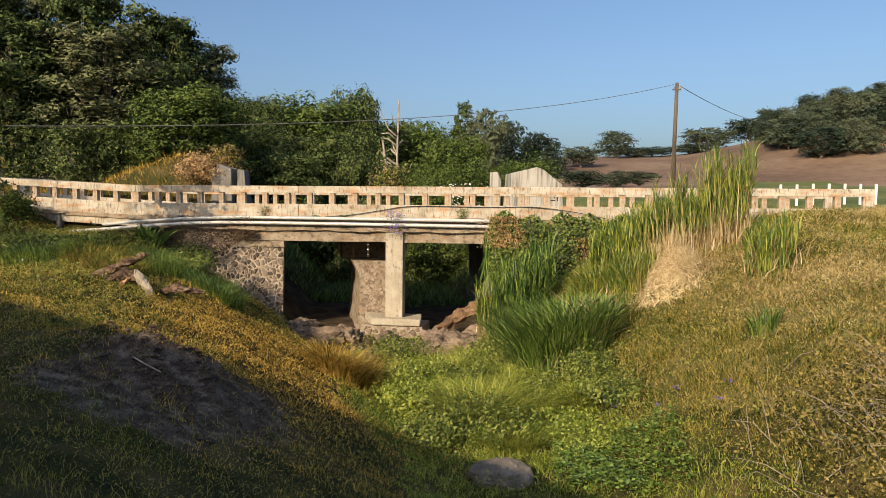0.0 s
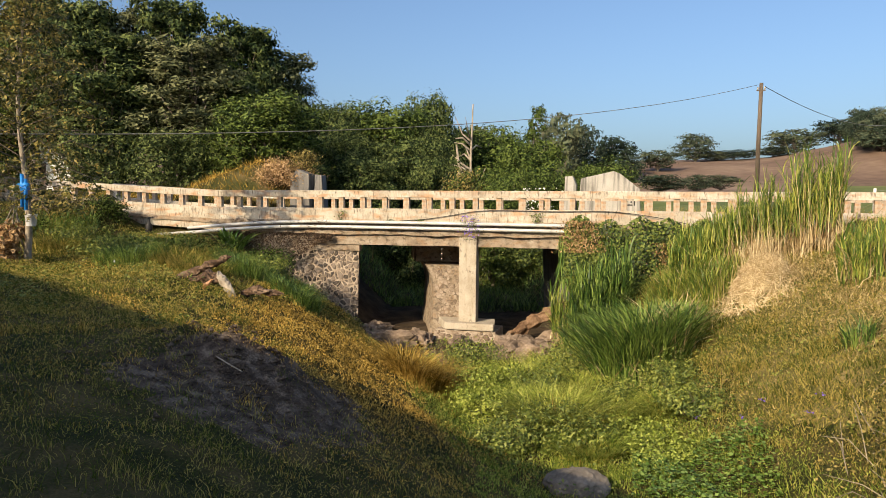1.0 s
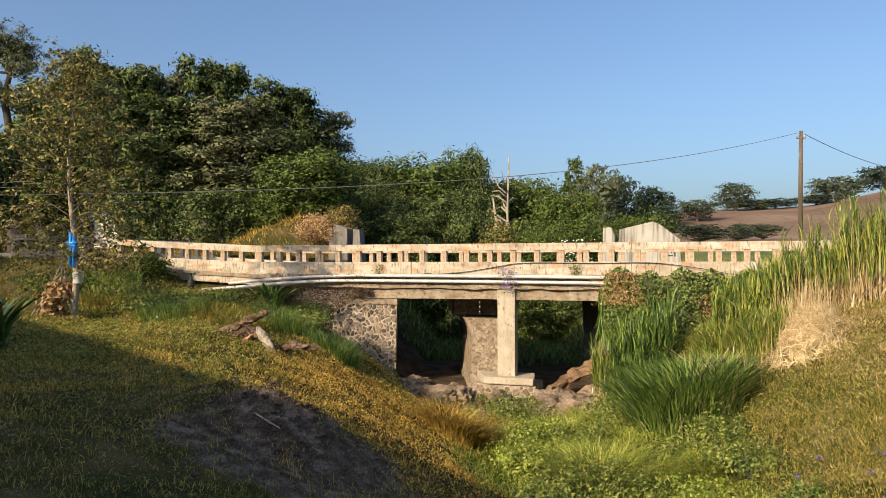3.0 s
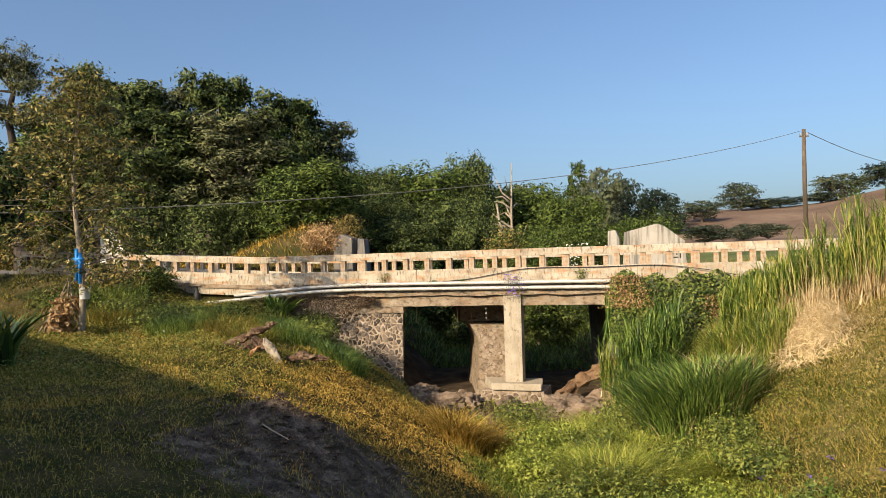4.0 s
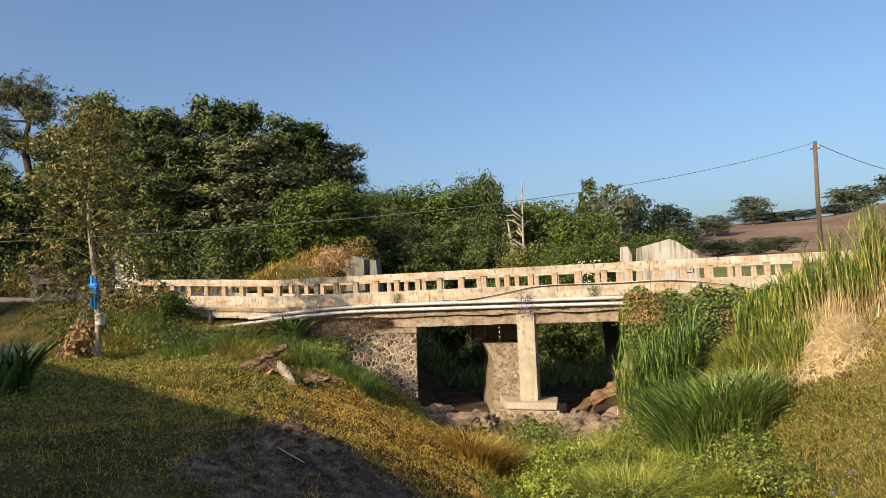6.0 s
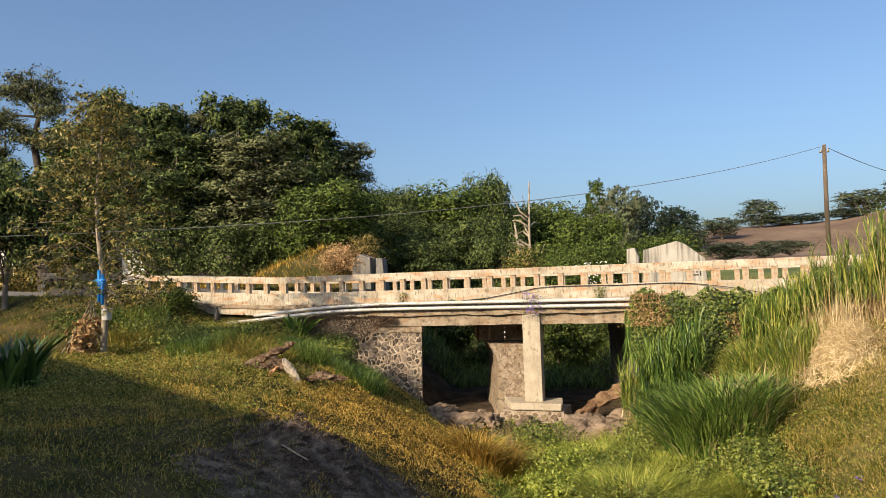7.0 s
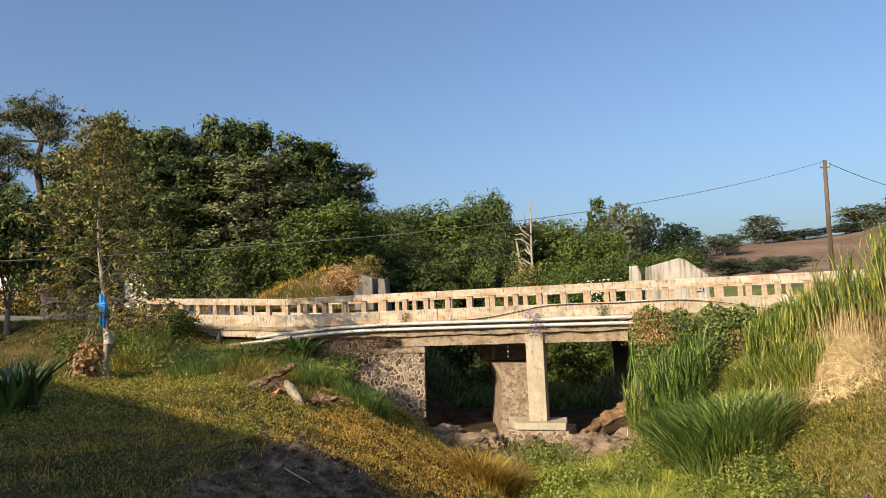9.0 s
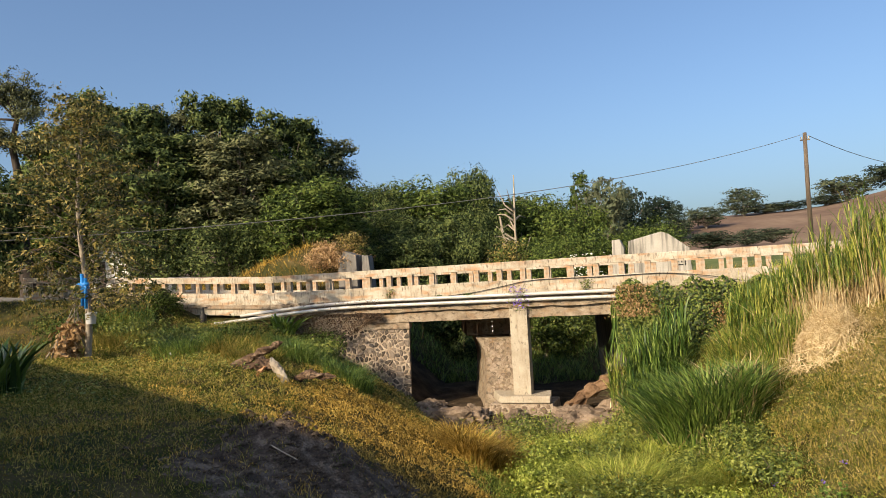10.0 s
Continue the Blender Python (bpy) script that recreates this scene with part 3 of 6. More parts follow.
tagged(part("road", bm, M_ROAD), "dusty narrow asphalt road across the bridge", "road", kind="structure")

# ---- trees ----


def lobes(h, w, low, n, r, mass=1.0, taper=0.0):
    """Centres and radii of the leaf masses of a crown."""
    out = []
    for k in range(n):
        u = (k + 0.5) / n
        zc = low + (h - low) * (0.12 + 0.80 * u)
        reach = w * 0.5 * math.sin(math.pi * min(1.0, 0.20 + 0.60 * u)) ** 0.7
        a = k * 2.4 + r.uniform(-0.4, 0.4)
        d = reach * r.uniform(0.35, 0.80) * (1 - 0.25 * u)
        reach *= 1 - taper * u
        d *= 1 - taper * u
        rad = w * r.uniform(0.19, 0.30) * mass * (1 - 0.4 * taper * u)
        out.append((d * math.cos(a), d * math.sin(a), min(zc, h - rad * 0.72), rad))
    return out


def crown_points(lb, count, r, flat=0.75, fill=0.35, tufts=15):
    """Leaf places in tufts over the leaf masses, with gaps between the tufts."""
    c = np.array(lb)
    w = c[:, 3] ** 2
    n = tufts * len(lb)
    pick = r.choice(len(lb), n, p=w / w.sum())
    d = r.normal(0, 1, (n, 3))
    d /= np.linalg.norm(d, axis=1, keepdims=True)
    rad = c[pick, 3] * np.where(r.uniform(0, 1, n) < fill, r.uniform(0.3, 0.8, n), r.uniform(0.82, 1.12, n))
    core = c[pick, :3] + d * rad[:, None] * np.array([1, 1, flat])
    size = c[pick, 3] * r.uniform(0.16, 0.36, n)
    own = r.choice(n, count, p=size ** 2 / (size ** 2).sum())
    off = r.normal(0, 1, (count, 3)) * np.array([1, 1, 0.6])
    return core[own] + off * size[own][:, None], 0.7 * d[own] + 0.5 * off


def limbs(h, lb, low, trunk_r, r, bends=0.25, lean=0.0, rise=0.30):
    """A tapered trunk and a limb to each leaf mass."""
    tubes = []
    top = h * 0.82
    pts, rad = [], []
    for k in range(9):
        u = k / 8
        pts.append((lean * u * h + bends * math.sin(u * 4 + h) * u, bends * math.cos(u * 3.3 + h) * u - bends * u * 0.5, top * u - 0.25))
        rad.append(trunk_r * (1 - 0.85 * u) * (1.35 if k == 0 else 1))
    tubes.append(tube(pts, rad, 9))
    for x, y, z, q in lb:
        u = max(0.18, min(0.9, (z - rise * h) / top))
        i = min(7, int(u * 8))
        s = Vector(pts[i])
        e = Vector((x, y, z))
        mid = s.lerp(e, 0.5) + Vector((r.uniform(-0.1, 0.1), r.uniform(-0.1, 0.1), 0.08)) * q * 2
        r0 = max(0.015, rad[i] * 0.5)
        tubes.append(tube([s, mid, e], [r0, r0 * 0.55, r0 * 0.15], 5))
        for _ in range(2):
            t2 = e + Vector((r.uniform(-1, 1), r.uniform(-1, 1), r.uniform(-0.4, 0.9))) * q * 0.8
            tubes.append(tube([mid, mid.lerp(t2, 0.6), t2], [r0 * 0.4, r0 * 0.25, r0 * 0.08], 4))
    return join_tubes(tubes)


def tree(name, h, w, low, n_lobes, count, leaf, mat, bark, seed, label, category="tree", group="", trunk_r=None, flat=0.75, fill=0.35, aspect=0.5, lean=0.0, rise=0.30, bends=0.25, mass=1.0, taper=0.0):
    r = np.random.default_rng(seed)
    lb = lobes(h, w, low, n_lobes, r, mass, taper)
    t = thing(name, (0, 0, 0), label, category, group)
    v, f = limbs(h, lb, low, trunk_r or h * 0.025, r, bends, lean, rise)
    place("trunk", mesh_from("trunk", v, f, True), bark, t)
    p, d = crown_points(lb, count, r, flat, fill)
    v, f = leaves(p, leaf, seed + 1, d, aspect, slim=True)
    place("crown", fast_mesh("crown", v, f), mat, t)
    return t


def stand(src, x, y, sx, sz, turn, sink=0.1):
    return copy_thing(src, pose(x, y, float(ground(x, y)) - sink, 0, 0, turn) @ Matrix.Diagonal((sx, sx, sz, 1)))


def set_first(t, x, y, sx, sz, turn, sink=0.1):
    t.matrix_basis = pose(x, y, float(ground(x, y)) - sink, 0, 0, turn) @ Matrix.Diagonal((sx, sx, sz, 1))
    return t


FOREST = [
    (-31.6, 35.6, 13.3, 5.2), (-30.6, 38.2, 13.6, 6.0), (-27.2, 38.4, 12.0, 4.8), (-25.3, 39.9, 11.6, 5.2), (-24.0, 41.4, 11.1, 5.0),
    (-23.3, 44.8, 9.9, 4.6), (-37.8, 39.8, 13.4, 6.0), (-42.0, 40.5, 14.0, 6.4), (-27.3, 32.9, 9.0, 5.2), (-23.7, 35.2, 8.6, 5.4),
    (-21.5, 37.5, 6.8, 5.4), (-36.0, 34.5, 10.5, 5.5),
]
DOME = [
    (-17.7, 33.0, 6.5, 6.6), (-18.0, 40.3, 6.9, 4.8), (-17.5, 49.0, 8.9, 7.0), (-15.3, 54.0, 9.1, 6.4), (-12.5, 60.0, 8.4, 7.0), (-16.2, 38.8, 4.6, 4.8),
    (-6.2, 43.4, 5.5, 4.2), (-12.5, 46.5, 5.4, 5.4), (-2.1, 41.6, 3.3, 3.2), (-16.9, 34.3, 3.8, 4.2), (-6.1, 37.0, 2.5, 3.0), (-13.8, 41.8, 4.6, 5.6),
    (-8.3, 38.4, 3.2, 3.2), (-14.0, 36.5, 3.2, 4.4), (-6.4, 33.8, 2.1, 2.6), (-11.0, 39.5, 3.4, 4.4), (-3.7, 37.9, 2.6, 2.9), (-20.0, 46.0, 7.2, 5.5),
]
HILL = [
    (-22.8, 108.5, 14.5, 10.5), (-27.3, 112.2, 14.5, 9.5), (-11.4, 112.5, 12.8, 7.0), (-8.2, 124.1, 13.2, 7.0), (-3.6, 131.0, 12.4, 6.5), (-1.1, 126.6, 9.8, 5.5),
    (4.2, 139.0, 11.7, 6.0), (12.6, 163.1, 16.6, 8.5), (20.5, 165.8, 14.2, 7.5), (16.7, 164.5, 12.8, 6.5), (2.7, 80.3, 4.4, 5.2), (6.8, 87.0, 3.6, 3.0), (10.7, 99.0, 4.5, 4.6),
]
HILL_RIGHT = [
    (35.4, 181.5, 19.0, 10.0), (65.2, 202.4, 29.0, 9.0), (72.4, 199.6, 29.0, 12.0), (79.3, 196.7, 27.0, 13.0), (47.3, 190.9, 22.0, 10.0),
    (55.3, 177.8, 15.4, 9.0), (64.1, 186.1, 18.1, 9.5), (62.0, 169.5, 13.4, 8.5), (51.6, 155.3, 9.8, 8.0), (72.5, 183.7, 18.4, 9.5), (63.5, 164.8, 13.4, 8.5), (62.5, 153.8, 10.6, 8.0),
    (54.4, 188.0, 21.5, 10.0), (59.2, 179.1, 19.0, 14.0), (67.0, 171.2, 18.0, 14.0), (28.8, 168.6, 14.7, 9.0), (50.9, 144.5, 11.0, 6.6),
]
wood_r = random.Random(9)
HILL_WOOD = [(u * y, y, float(ground(u * y, y)) + wood_r.uniform(3.6, 6.6), wood_r.uniform(5.0, 9.0)) for u, y in ((wood_r.uniform(0.265, 0.56), wood_r.uniform(128, 188)) for k in range(78)) if y > max(128.0, 156 - (u - 0.265) / 0.05 * 22) and not (0.405 < u < 0.47 and y < 142)]
KINDS = [
    ("forest_tree", 10.0, 4.6, 2.0, 32, 23000, 0.22, L_DARK, M_BARK, 11, "tall dark evergreen tree with a dense crown", FOREST[0::2], "trees of the wood"),
    ("forest_tree", 10.0, 4.6, 1.6, 30, 21000, 0.20, L_GREY, M_BARK, 12, "tall tree with grey-green sparse leaves and bare twigs", FOREST[1::4], "trees of the wood"),
    ("forest_tree", 10.0, 4.8, 1.0, 32, 23000, 0.22, L_MID, M_BARK, 13, "tall green tree with a dense uneven crown", FOREST[3::4], "trees of the wood"),
    ("broadleaf_tree", 6.0, 5.0, 0.5, 34, 24000, 0.16, L_MID, M_BARK, 14, "round green broadleaf tree in sunlight", DOME[0::2], "trees behind the bridge"),
    ("broadleaf_tree", 6.0, 5.0, 0.3, 32, 24000, 0.16, L_DARK, M_BARK, 15, "shaded dark green broadleaf tree", DOME[1::2], "trees behind the bridge"),
    ("hill_tree", 9.0, 8.0, 1.2, 20, 3600, 0.5, L_FAR, M_BARK, 16, "flat-crowned dark tree on the brown hill", HILL[0::2] + HILL_RIGHT[0::2], "trees on the hill"),
    ("hill_tree", 9.0, 8.0, 0.5, 24, 3600, 0.5, L_FAR, M_BARK, 17, "bushy dark tree on the brown hill", HILL[1::2] + HILL_RIGHT[1::2] + HILL_WOOD, "trees on the hill"),
]
turn_r = random.Random(5)
for name, h, w, low, n, count, leaf, mat, bark, seed, label, spots, group in KINDS:
    first = tree(name, h, w, low, n, count, leaf, mat, bark, seed, label, group=group, mass=0.66, fill=0.12)
    for k, (x, y, th, tw) in enumerate(spots):
        tall = max(1.5, th - (0.9 if name == "hill_tree" else 0.0) - float(ground(x, y)))
        (set_first if k == 0 else stand)(first, x, y, tw / w, tall / h / 1.04, turn_r.uniform(0, 360))

# ---- stones of the masonry ----


def clip(poly, px, py, nx_, ny_):
    out = []
    for i in range(len(poly)):
        a, b = poly[i], poly[(i + 1) % len(poly)]
        da, db = (a[0] - px) * nx_ + (a[1] - py) * ny_, (b[0] - px) * nx_ + (b[1] - py) * ny_
        if da <= 0:
            out.append(a)
        if da * db < 0:
            t = da / (da - db)
            out.append((a[0] + (b[0] - a[0]) * t, a[1] + (b[1] - a[1]) * t))
    return out


def stones(x0, x1, z0, z1, size, joint, seed, inside):
    """Cells of a rubble wall: outlines in x and z with open joints."""
    r = random.Random(seed)
    seeds = []
    for i in range(-1, int((x1 - x0) / size) + 2):
        for j in range(-1, int((z1 - z0) / (size * 0.8)) + 2):
            if r.random() < 0.16:
                continue
            seeds.append((x0 + (i + 0.5 * (j % 2) + r.uniform(-0.52, 0.52)) * size, z0 + (j + r.uniform(-0.5, 0.5)) * size * 0.8))
            if r.random() < 0.22:
                seeds.append((seeds[-1][0] + r.uniform(0.35, 0.5) * size, seeds[-1][1] + r.uniform(-0.4, 0.4) * size))
    for k, (sx, sz) in enumerate(seeds):
        if not (x0 < sx < x1 and z0 < sz < z1 and inside(sx, sz)):
            continue
        poly = [(sx - size * 0.8, sz - size * 0.7), (sx + size * 0.8, sz - size * 0.7), (sx + size * 0.8, sz + size * 0.7), (sx - size * 0.8, sz + size * 0.7)]
        gap = joint * r.uniform(0.3, 2.2)
        for m, (ox, oz) in enumerate(seeds):
            dx, dz = ox - sx, oz - sz
            l = math.hypot(dx, dz)
            if m != k and l < size * 2.8:
                poly = clip(poly, sx + dx / 2 - dx / l * gap, sz + dz / 2 - dz / l * gap, dx, dz)
        poly = clip(clip(poly, x1 - 0.02, 0, 1, 0), x0 + 0.02, 0, -1, 0)
        poly = clip(clip(poly, 0, z1 - 0.02, 0, 1), 0, z0 + 0.02, 0, -1)
        # worn corners
        worn = []
        for i in range(len(poly)):
            a, b, c = poly[i - 1], poly[i], poly[(i + 1) % len(poly)]
            k1, k2 = r.uniform(0.12, 0.34), r.uniform(0.12, 0.34)
            worn += [(b[0] + (a[0] - b[0]) * k1, b[1] + (a[1] - b[1]) * k1), (b[0] + (c[0] - b[0]) * k2, b[1] + (c[1] - b[1]) * k2)]
        poly = [(px + r.uniform(-0.05, 0.05) * size, pz + r.uniform(-0.05, 0.05) * size) for px, pz in worn]
        if len(poly) > 3:
            yield (sx, sz), poly, r


def stone_mesh(poly, centre, proud, r):
    """A stone with a rounded, slightly domed face towards -y."""
    cx_, cz_ = centre
    rings = []
    for scale, y in ((1.0, 0.03), (1.0, -proud * 0.45), (0.84, -proud), (0.45, -proud * r.uniform(1.0, 1.35))):
        rings.append([((px - cx_) * scale, y + (r.uniform(-0.006, 0.006) if y < 0 else 0), (pz - cz_) * scale) for px, pz in poly])
    n = len(poly)
    verts = [v for ring in rings for v in ring]
    faces = []
    for q in range(3):
        for i in range(n):
            j = (i + 1) % n
            faces.append((q * n + j, q * n + i, (q + 1) * n + i, (q + 1) * n + j))
    faces.append(tuple(range(3 * n, 4 * n)))
    return mesh_from("stone", verts, faces)


for (sx, sz), poly, r in stones(-12.6, -8.76, -3.8, -0.98, 0.19, 0.016, 3, lambda x, z: z > -3.3 + max(0, -8.8 - x) * 0.5 - 0.6):
    ob = place("stone", stone_mesh(poly, (sx, sz), 0.035, r), M_STONE, abutment)
    ob.location = (sx, 22.43, sz)
pier_wall = next(o for o in bridge.children if o.name.startswith("pier_wall"))
for (sx, sz), poly, r in stones(-6.58, -5.2, -3.9, -1.45, 0.135, 0.011, 4, lambda x, z: x > -6.27 - 0.26 * max(0.0, min(1.0, (z + 1.95) / 0.4))):
    ob = place("stone", stone_mesh(poly, (sx, sz), 0.02, r), M_RUBBLE, pier_wall)
    ob.location = (sx, 23.13, sz)
for (sx, sz), poly, r in stones(-6.02, -4.06, -4.0, -3.38, 0.2, 0.018, 6, lambda x, z: True):
    ob = place("stone", stone_mesh(poly, (sx, sz), 0.035, r), M_ROCK, base_block)
    ob.location = (sx, 21.99, sz)

# ---- things on the bridge ----


def rod(name, points, radius, mat, label, category, sides=8, kind="", extra=None):
    """A pipe or cable through smooth points."""
    pts = [Vector(p) for p in points]
    fine = []
    for i in range(len(pts) - 1):
        p0, p1, p2, p3 = pts[max(i - 1, 0)], pts[i], pts[i + 1], pts[min(i + 2, len(pts) - 1)]
        for k in range(6):
            t = k / 6
            fine.append(0.5 * ((2 * p1) + (p2 - p0) * t + (2 * p0 - 5 * p1 + 4 * p2 - p3) * t * t + (3 * p1 - p0 - 3 * p2 + p3) * t ** 3))
    fine.append(pts[-1])
    v, f = tube(fine, radius, sides)
    return tagged(place(name, mesh_from(name, v, f, True), mat), label, category, kind=kind)


rod("water_pipe", [(-14.9, 21.95, -0.32), (-13.6, 22.0, -0.20), (-12.2, 22.05, -0.10), (-10.5, 22.13, -0.03), (-9.2, 22.15, -0.02), (-5.0, 22.15, -0.03), (-1.6, 22.15, -0.05), (-0.6, 22.15, -0.06)], 0.055, M_PVC, "long white plastic water pipe along the bridge edge", "pipe")
rod("water_pipe", [(-16.0, 21.8, -0.56), (-14.6, 21.85, -0.45), (-13.0, 21.92, -0.31), (-11.5, 22.02, -0.22), (-9.8, 22.08, -0.19), (-5.0, 22.09, -0.20), (-1.6, 22.09, -0.22), (-0.6, 22.09, -0.23)], 0.055, M_PVC, "long white plastic water pipe along the bridge edge", "pipe")
for k in range(10):
    bx = -9.6 + k * 0.98
    o = tagged(part("pipe_bracket", box(bx - 0.02, bx + 0.02, 22.0, 22.29, -0.275, -0.258, 0.004), M_BLACK), "small dark iron bracket under the pipes", "bracket", "pipe brackets")
rod("cable", [(-7.3, 22.27, 0.03), (-6.4, 22.26, 0.10), (-5.5, 22.26, 0.24), (-4.7, 22.26, 0.37), (-3.8, 22.26, 0.40), (-2.4, 22.26, 0.38), (-1.0, 22.26, 0.40), (-0.2, 22.25, 0.36), (0.8, 22.2, 0.22), (1.6, 22.15, 0.05)], 0.011, M_BLACK, "black cable sagging along the parapet", "cable", 6)

# old concrete wing walls beyond the road
wing = thing("wing_wall", (0, 0, 0), "old grey concrete wing wall streaked with black", "wall")
part("slab", prism([(-2.35, -0.3), (0.35, -0.3), (0.25, 1.38), (-0.55, 2.02), (-0.85, 2.14), (-2.22, 1.82)], 31.9, 32.5, 0.03), M_OLD, wing)
part("buttress", prism([(-2.95, -0.3), (-2.42, -0.3), (-2.40, 1.55), (-2.55, 1.92), (-2.88, 1.90)], 31.7, 32.5, 0.03), M_OLD, wing)
# the mound plants' shade on this wall is painted in by the darker concrete
wing2 = thing("wing_wall", (0, 0, 0), "old streaked concrete wing wall beside the mound, darkened as in shade", "wall")
part("slab", prism([(-14.1, -0.3), (-13.15, -0.3), (-13.2, 1.85), (-13.75, 2.05), (-14.05, 1.7)], 28.0, 28.6, 0.03), M_OLD_SHADED, wing2)
part("buttress", prism([(-13.1, -0.3), (-12.55, -0.3), (-12.72, 1.80), (-13.02, 1.84)], 28.2, 28.7, 0.03), M_OLD_SHADED, wing2)

# utility pole and wires
pole_x, pole_y = 9.35, 61.46
pz = float(ground(pole_x, pole_y))
pole = thing("utility_pole", (pole_x, pole_y, pz - 0.3), "weathered wooden utility pole carrying two thin wires", "pole")
top = 10.55 - pz + 0.3
v, f = tube([(0, 0, 0), (0.02, 0, top * 0.5), (0.1, 0, top)], [0.18, 0.165, 0.14], 12)
place("shaft", mesh_from("shaft", v, f, True), M_POLE, pole)
for dx in (-0.25, 0.25):
    v, f = tube([(dx + 0.1, 0, top - 0.55), (dx + 0.1, 0, top - 0.35), (dx + 0.1, 0, top - 0.30)], [0.05, 0.07, 0.03], 8)
    place("insulator", mesh_from("insulator", v, f, True), M_OLD, pole)
part("crosspiece", box(-0.25, 0.45, -0.05, 0.05, top - 0.60, top - 0.52, 0.01), M_POLE, pole)


def wire(a, b, sag, radius, label):
    a, b = Vector(a), Vector(b)
    pts = [a.lerp(b, k / 40) - Vector((0, 0, sag * 4 * (k / 40) * (1 - k / 40))) for k in range(41)]
    v, f = tube(pts, radius, 5)
    tagged(place("power_line", mesh_from("power_line", v, f), M_WIRE), label, "wire")


pts = [(9.2 - 27.37 * u, 61.4 - 42.29 * u, 10.41 - 11.70 * u + 3.96 * u * u) for u in (k * 1.2 / 48 for k in range(49))]
v, f = tube(pts, 0.018, 5)
tagged(place("power_line", mesh_from("power_line", v, f), M_WIRE), "thin overhead wire sagging across the valley", "wire")
ex, ey, ez = pts[-1]
stay = thing("wire_post", (ex, ey, float(ground(ex, ey)) - 0.2), "short wooden post holding the overhead wire", "post")
v, f = tube([(0, 0, 0), (0, 0, ez - float(ground(ex, ey)) + 0.3)], [0.09, 0.07], 10)
place("shaft", mesh_from("shaft", v, f, True), M_POLE, stay)
wire((9.7, 61.4, 10.27), (38.0, 120.0, 14.0), 1.6, 0.028, "thin black overhead wire running up the hill")

# fence along the field
fence = thing("fence", (0, 0, 0), "field fence of pale concrete posts and wire", "fence")
post_me = None
for k in range(16):
    fx, fy = 15.2 + 1.18 * k, 52.8 + 0.42 * k
    fz = float(ground(fx, fy))
    if post_me is None:
        ob = part("post", box(-0.075, 0.075, -0.075, 0.075, -0.2, 1.45, 0.02), M_WALLWHITE, fence)
        post_me = ob.data
    else:
        ob = place("post", post_me, None, fence)
    ob.location = (fx, fy, fz)
for h in (0.5, 0.95, 1.3):
    v, f = tube([(15.2 + 1.18 * k, 52.8 + 0.42 * k, float(ground(15.2 + 1.18 * k, 52.8 + 0.42 * k)) + h) for k in range(16)], 0.012, 4)
    place("fence_wire", mesh_from("fence_wire", v, f), M_WIRE, fence)

# white buildings glimpsed behind the trees
for hx, hy, hw_, hl, hh in ((-34.0, 37.5, 4.6, 4.0, 3.2), (-41.5, 35.0, 4.0, 4.0, 2.9)):
    hz = float(ground(hx, hy))
    h = thing("farmhouse", (hx, hy, hz), "low whitewashed building behind the trees", "house", "farm buildings")
    part("wall", box(-hw_ / 2, hw_ / 2, -hl / 2, hl / 2, -0.2, hh, 0.02), M_WALLWHITE, h)
    part("roof", prism([(-hw_ / 2 - 0.3, hh), (hw_ / 2 + 0.3, hh), (0, hh + 0.9)], -hl / 2 - 0.3, hl / 2 + 0.3, 0.02), M_ROOF, h)
    part("door", box(-0.4, 0.4, -hl / 2 - 0.03, -hl / 2 + 0.02, 0, 2.0, 0.01), M_POLE, h)

# the house whose shade falls on the near bank
house = thing("house", (0, 0, 0), "plain brown house with a low clay roof on the near bank", "house")
part("wall", prism([(-37.5, -2.5), (-1.2, -2.5), (-1.2, 2.50), (-23.5, 8.47), (-37.5, 5.05)], -14.0, -3.15, 0), M_BRICK, house)
part("roof", prism([(-38.1, 4.95), (-23.5, 8.53), (-0.6, 2.38), (-0.6, 2.50), (-23.5, 8.65), (-38.1, 5.07)], -14.5, -3.0, 0), M_ROOF, house)

# ---- near tree, tall tree and shaded tree ----


def rosettes(tips, per, leaf, spread, seed, aspect=0.4, hang=0.4):
    """Leaves gathered round each twig's tip."""
    r = np.random.default_rng(seed)
    tips = np.repeat(np.asarray(tips, float), per, 0)
    off = r.normal(0, 1, tips.shape)
    return leaves(tips + off * spread * np.array([1, 1, 0.55]), leaf, seed + 1, off + np.array([0, -0.3, 0.5]), aspect, hang)


